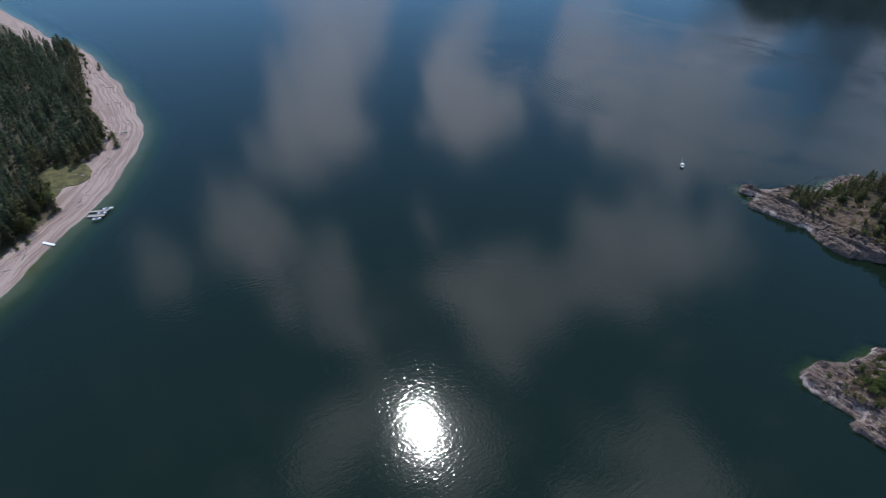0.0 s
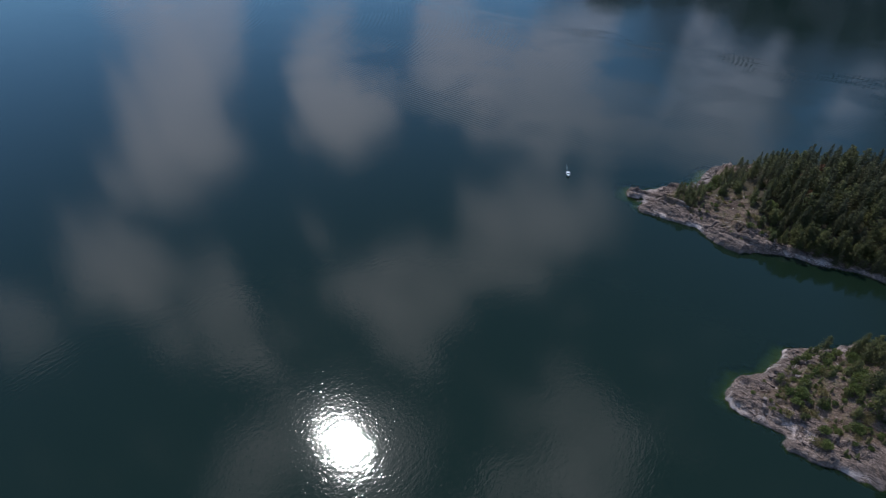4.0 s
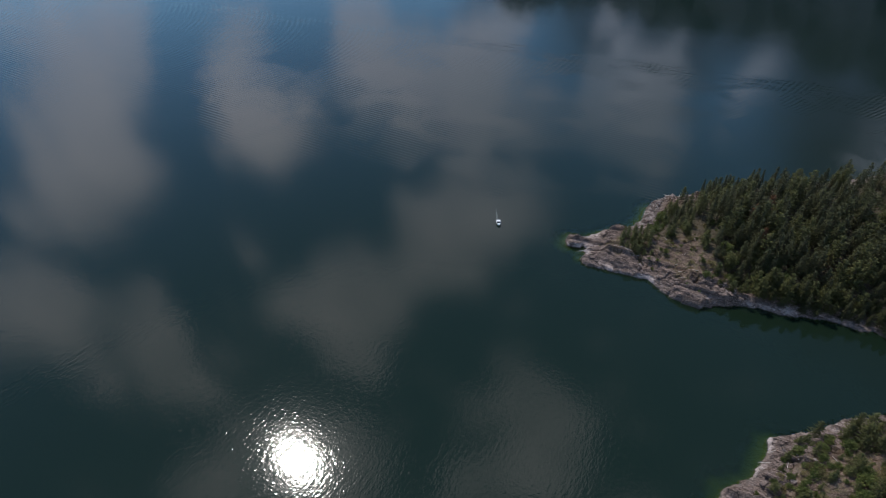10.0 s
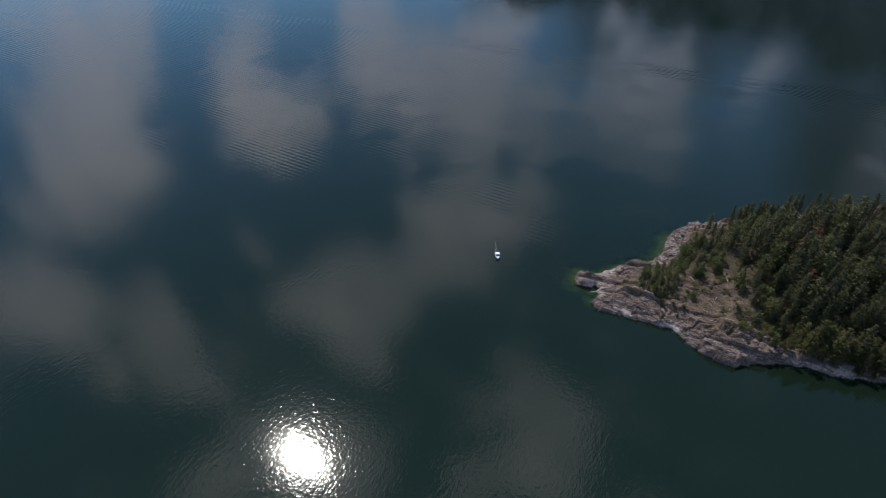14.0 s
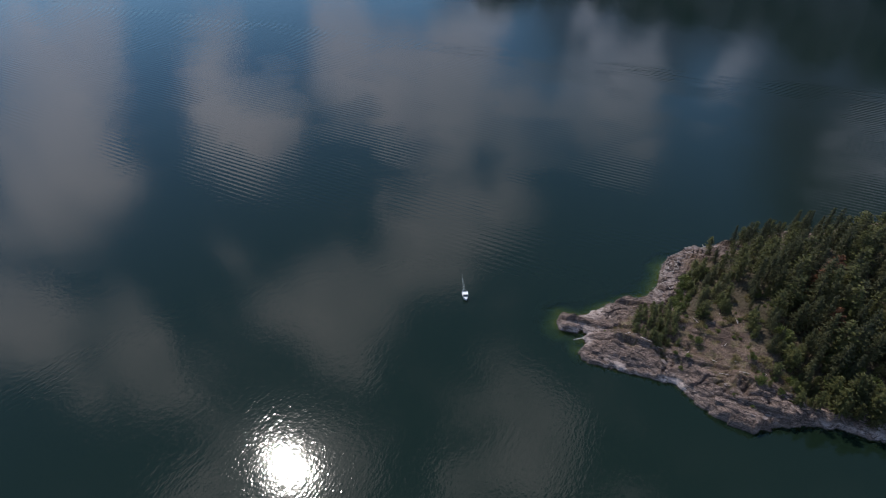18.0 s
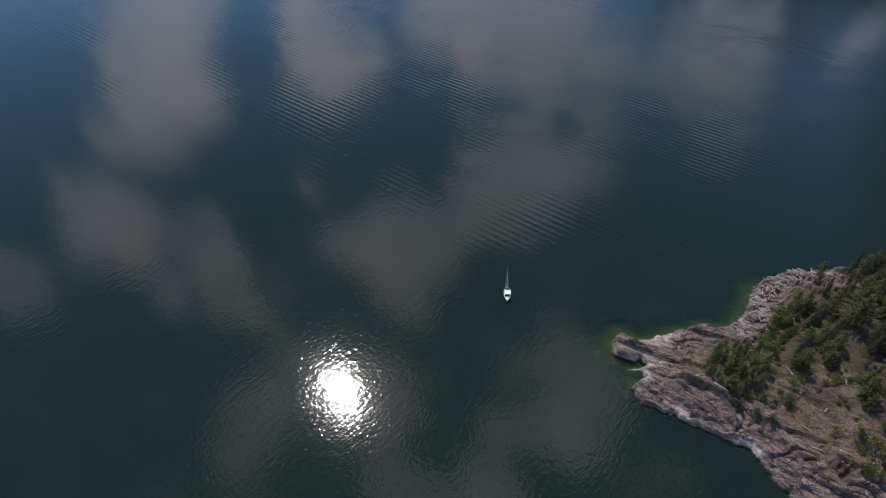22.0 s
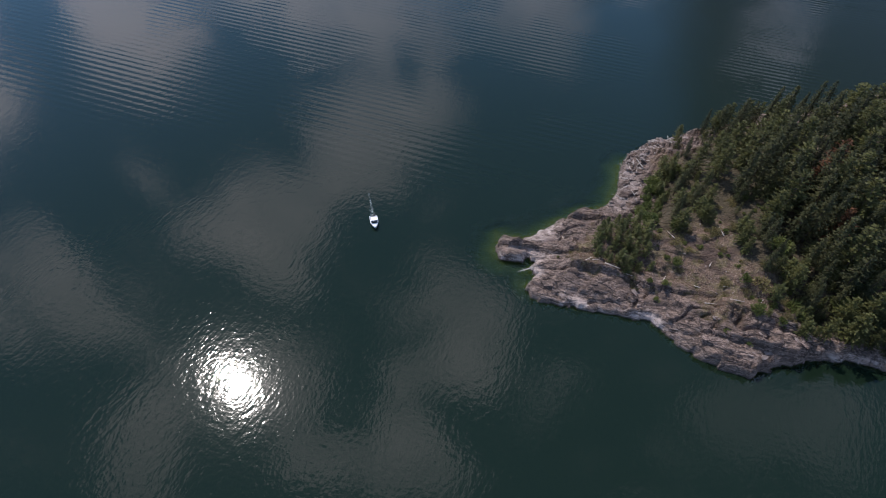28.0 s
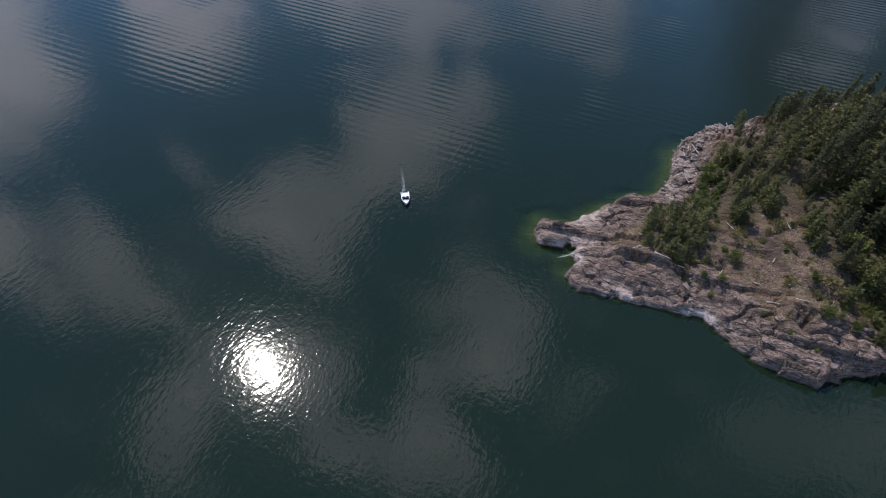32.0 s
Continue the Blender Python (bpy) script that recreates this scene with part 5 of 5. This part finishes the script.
def landing_stage(x, y, turn, length, wide):
    """A floating stage of planks on two beams."""
    root = new("landing_stage")
    root.matrix_basis = pose(x, y, 0.42, 0, 0, turn)
    for s in (-1, 1):
        block("beam", (length, 0.22, 0.3), (0, s * (wide / 2 - 0.2), -0.27), M_BLACK, root, 0.02)
    n = int(length / 0.3)
    first = None
    for i in range(n):
        at = (-length / 2 + 0.3 * (i + 0.5), 0, rng.uniform(-0.01, 0.01))
        if first is None:
            first = block("plank", (0.27, wide, 0.06), at, M_PLANK, root, 0.01)
        else:
            ob = part("plank", first.data, root)
            ob.matrix_basis = pose(*at)
    return tagged(root, "weathered grey floating landing stage by the beach", "dock", "landing stages")


def open_boat(x, y, turn, length, mat, label):
    boat = new("motor_boat")
    boat.matrix_basis = pose(x, y, 0.15, 0, 0, turn)
    beam = length * 0.37
    part("hull", hull_mesh(length, beam, 0.62, mat), boat)
    part("foredeck", deck_mesh(length, beam, 0.62, 0.66, 0.985, 0.0, M_WHITE, "foredeck"), boat)
    part("floor", deck_mesh(length, beam, 0.62, 0.02, 0.66, 0.35, M_GREY, "floor"), boat)
    block("windscreen", (beam * 0.72, 0.04, 0.42), (0, length * 0.16, 0.95), M_GLASS, boat, 0.008, (-30, 0, 0), "dark low windscreen")
    for s in (-0.25, 0.25):
        block("seat", (0.45, 0.5, 0.4), (s * beam, -0.05 * length, 0.55), M_BLACK, boat, 0.05)
    block("stern_bench", (beam * 0.7, 0.5, 0.35), (0, -0.36 * length, 0.5), M_WHITE, boat, 0.05)
    motor = block("outboard_motor", (0.36, 0.5, 0.5), (0, -length * 0.53, 0.8), M_BLACK, boat, 0.09)
    block("leg", (0.13, 0.2, 0.8), (0, 0, -0.5), M_BLACK, motor, 0.02)
    return tagged(boat, label, "boat", "boats at the landing stage")


landing_stage(-353.4, -12.0, 8, 9.6, 1.5)
landing_stage(-352.9, -16.2, 7, 8.4, 2.2)
open_boat(-349.4, -9.8, -78, 5.6, M_WHITE, "white open motor boat moored at the landing stage")
open_boat(-350.6, -14.0, -84, 5.0, M_GREY, "grey open motor boat moored at the landing stage")
open_boat(-351.0, -19.2, -82, 4.4, M_WHITE, "small white open boat moored at the landing stage")
ramp = new("gangway")
ramp.matrix_basis = pose(-364.6, -40.2, 0.75, 0, 7, -12)
block("deck", (6.2, 1.5, 0.12), (0, 0, 0), M_WHITE, ramp, 0.02)
for s in (-1, 1):
    block("beam", (6.2, 0.1, 0.3), (0, s * 0.68, -0.2), M_PLANK, ramp, 0.01)
tagged(ramp, "pale wooden gangway drawn up on the beach", "gangway")
bench = new("picnic_table")
bench.matrix_basis = pose(-375.8, 77.3, beach_z(-375.8, 77.3), 0, 0, 35)
block("tabletop", (5.2, 0.9, 0.08), (0, 0, 0.76), M_DRIFT, bench, 0.01)
for s in (-1, 1):
    block("seat", (5.2, 0.35, 0.06), (0, s * 1.0, 0.45), M_DRIFT, bench, 0.01)
    block("leg", (0.14, 1.9, 0.1), (s * 1.9, 0, 0.4), M_PLANK, bench, 0.01)
    block("trestle", (0.14, 0.14, 0.76), (s * 1.9, 0, 0.38), M_PLANK, bench, 0.01)
tagged(bench, "long weathered wooden table with benches on the gravel", "table")
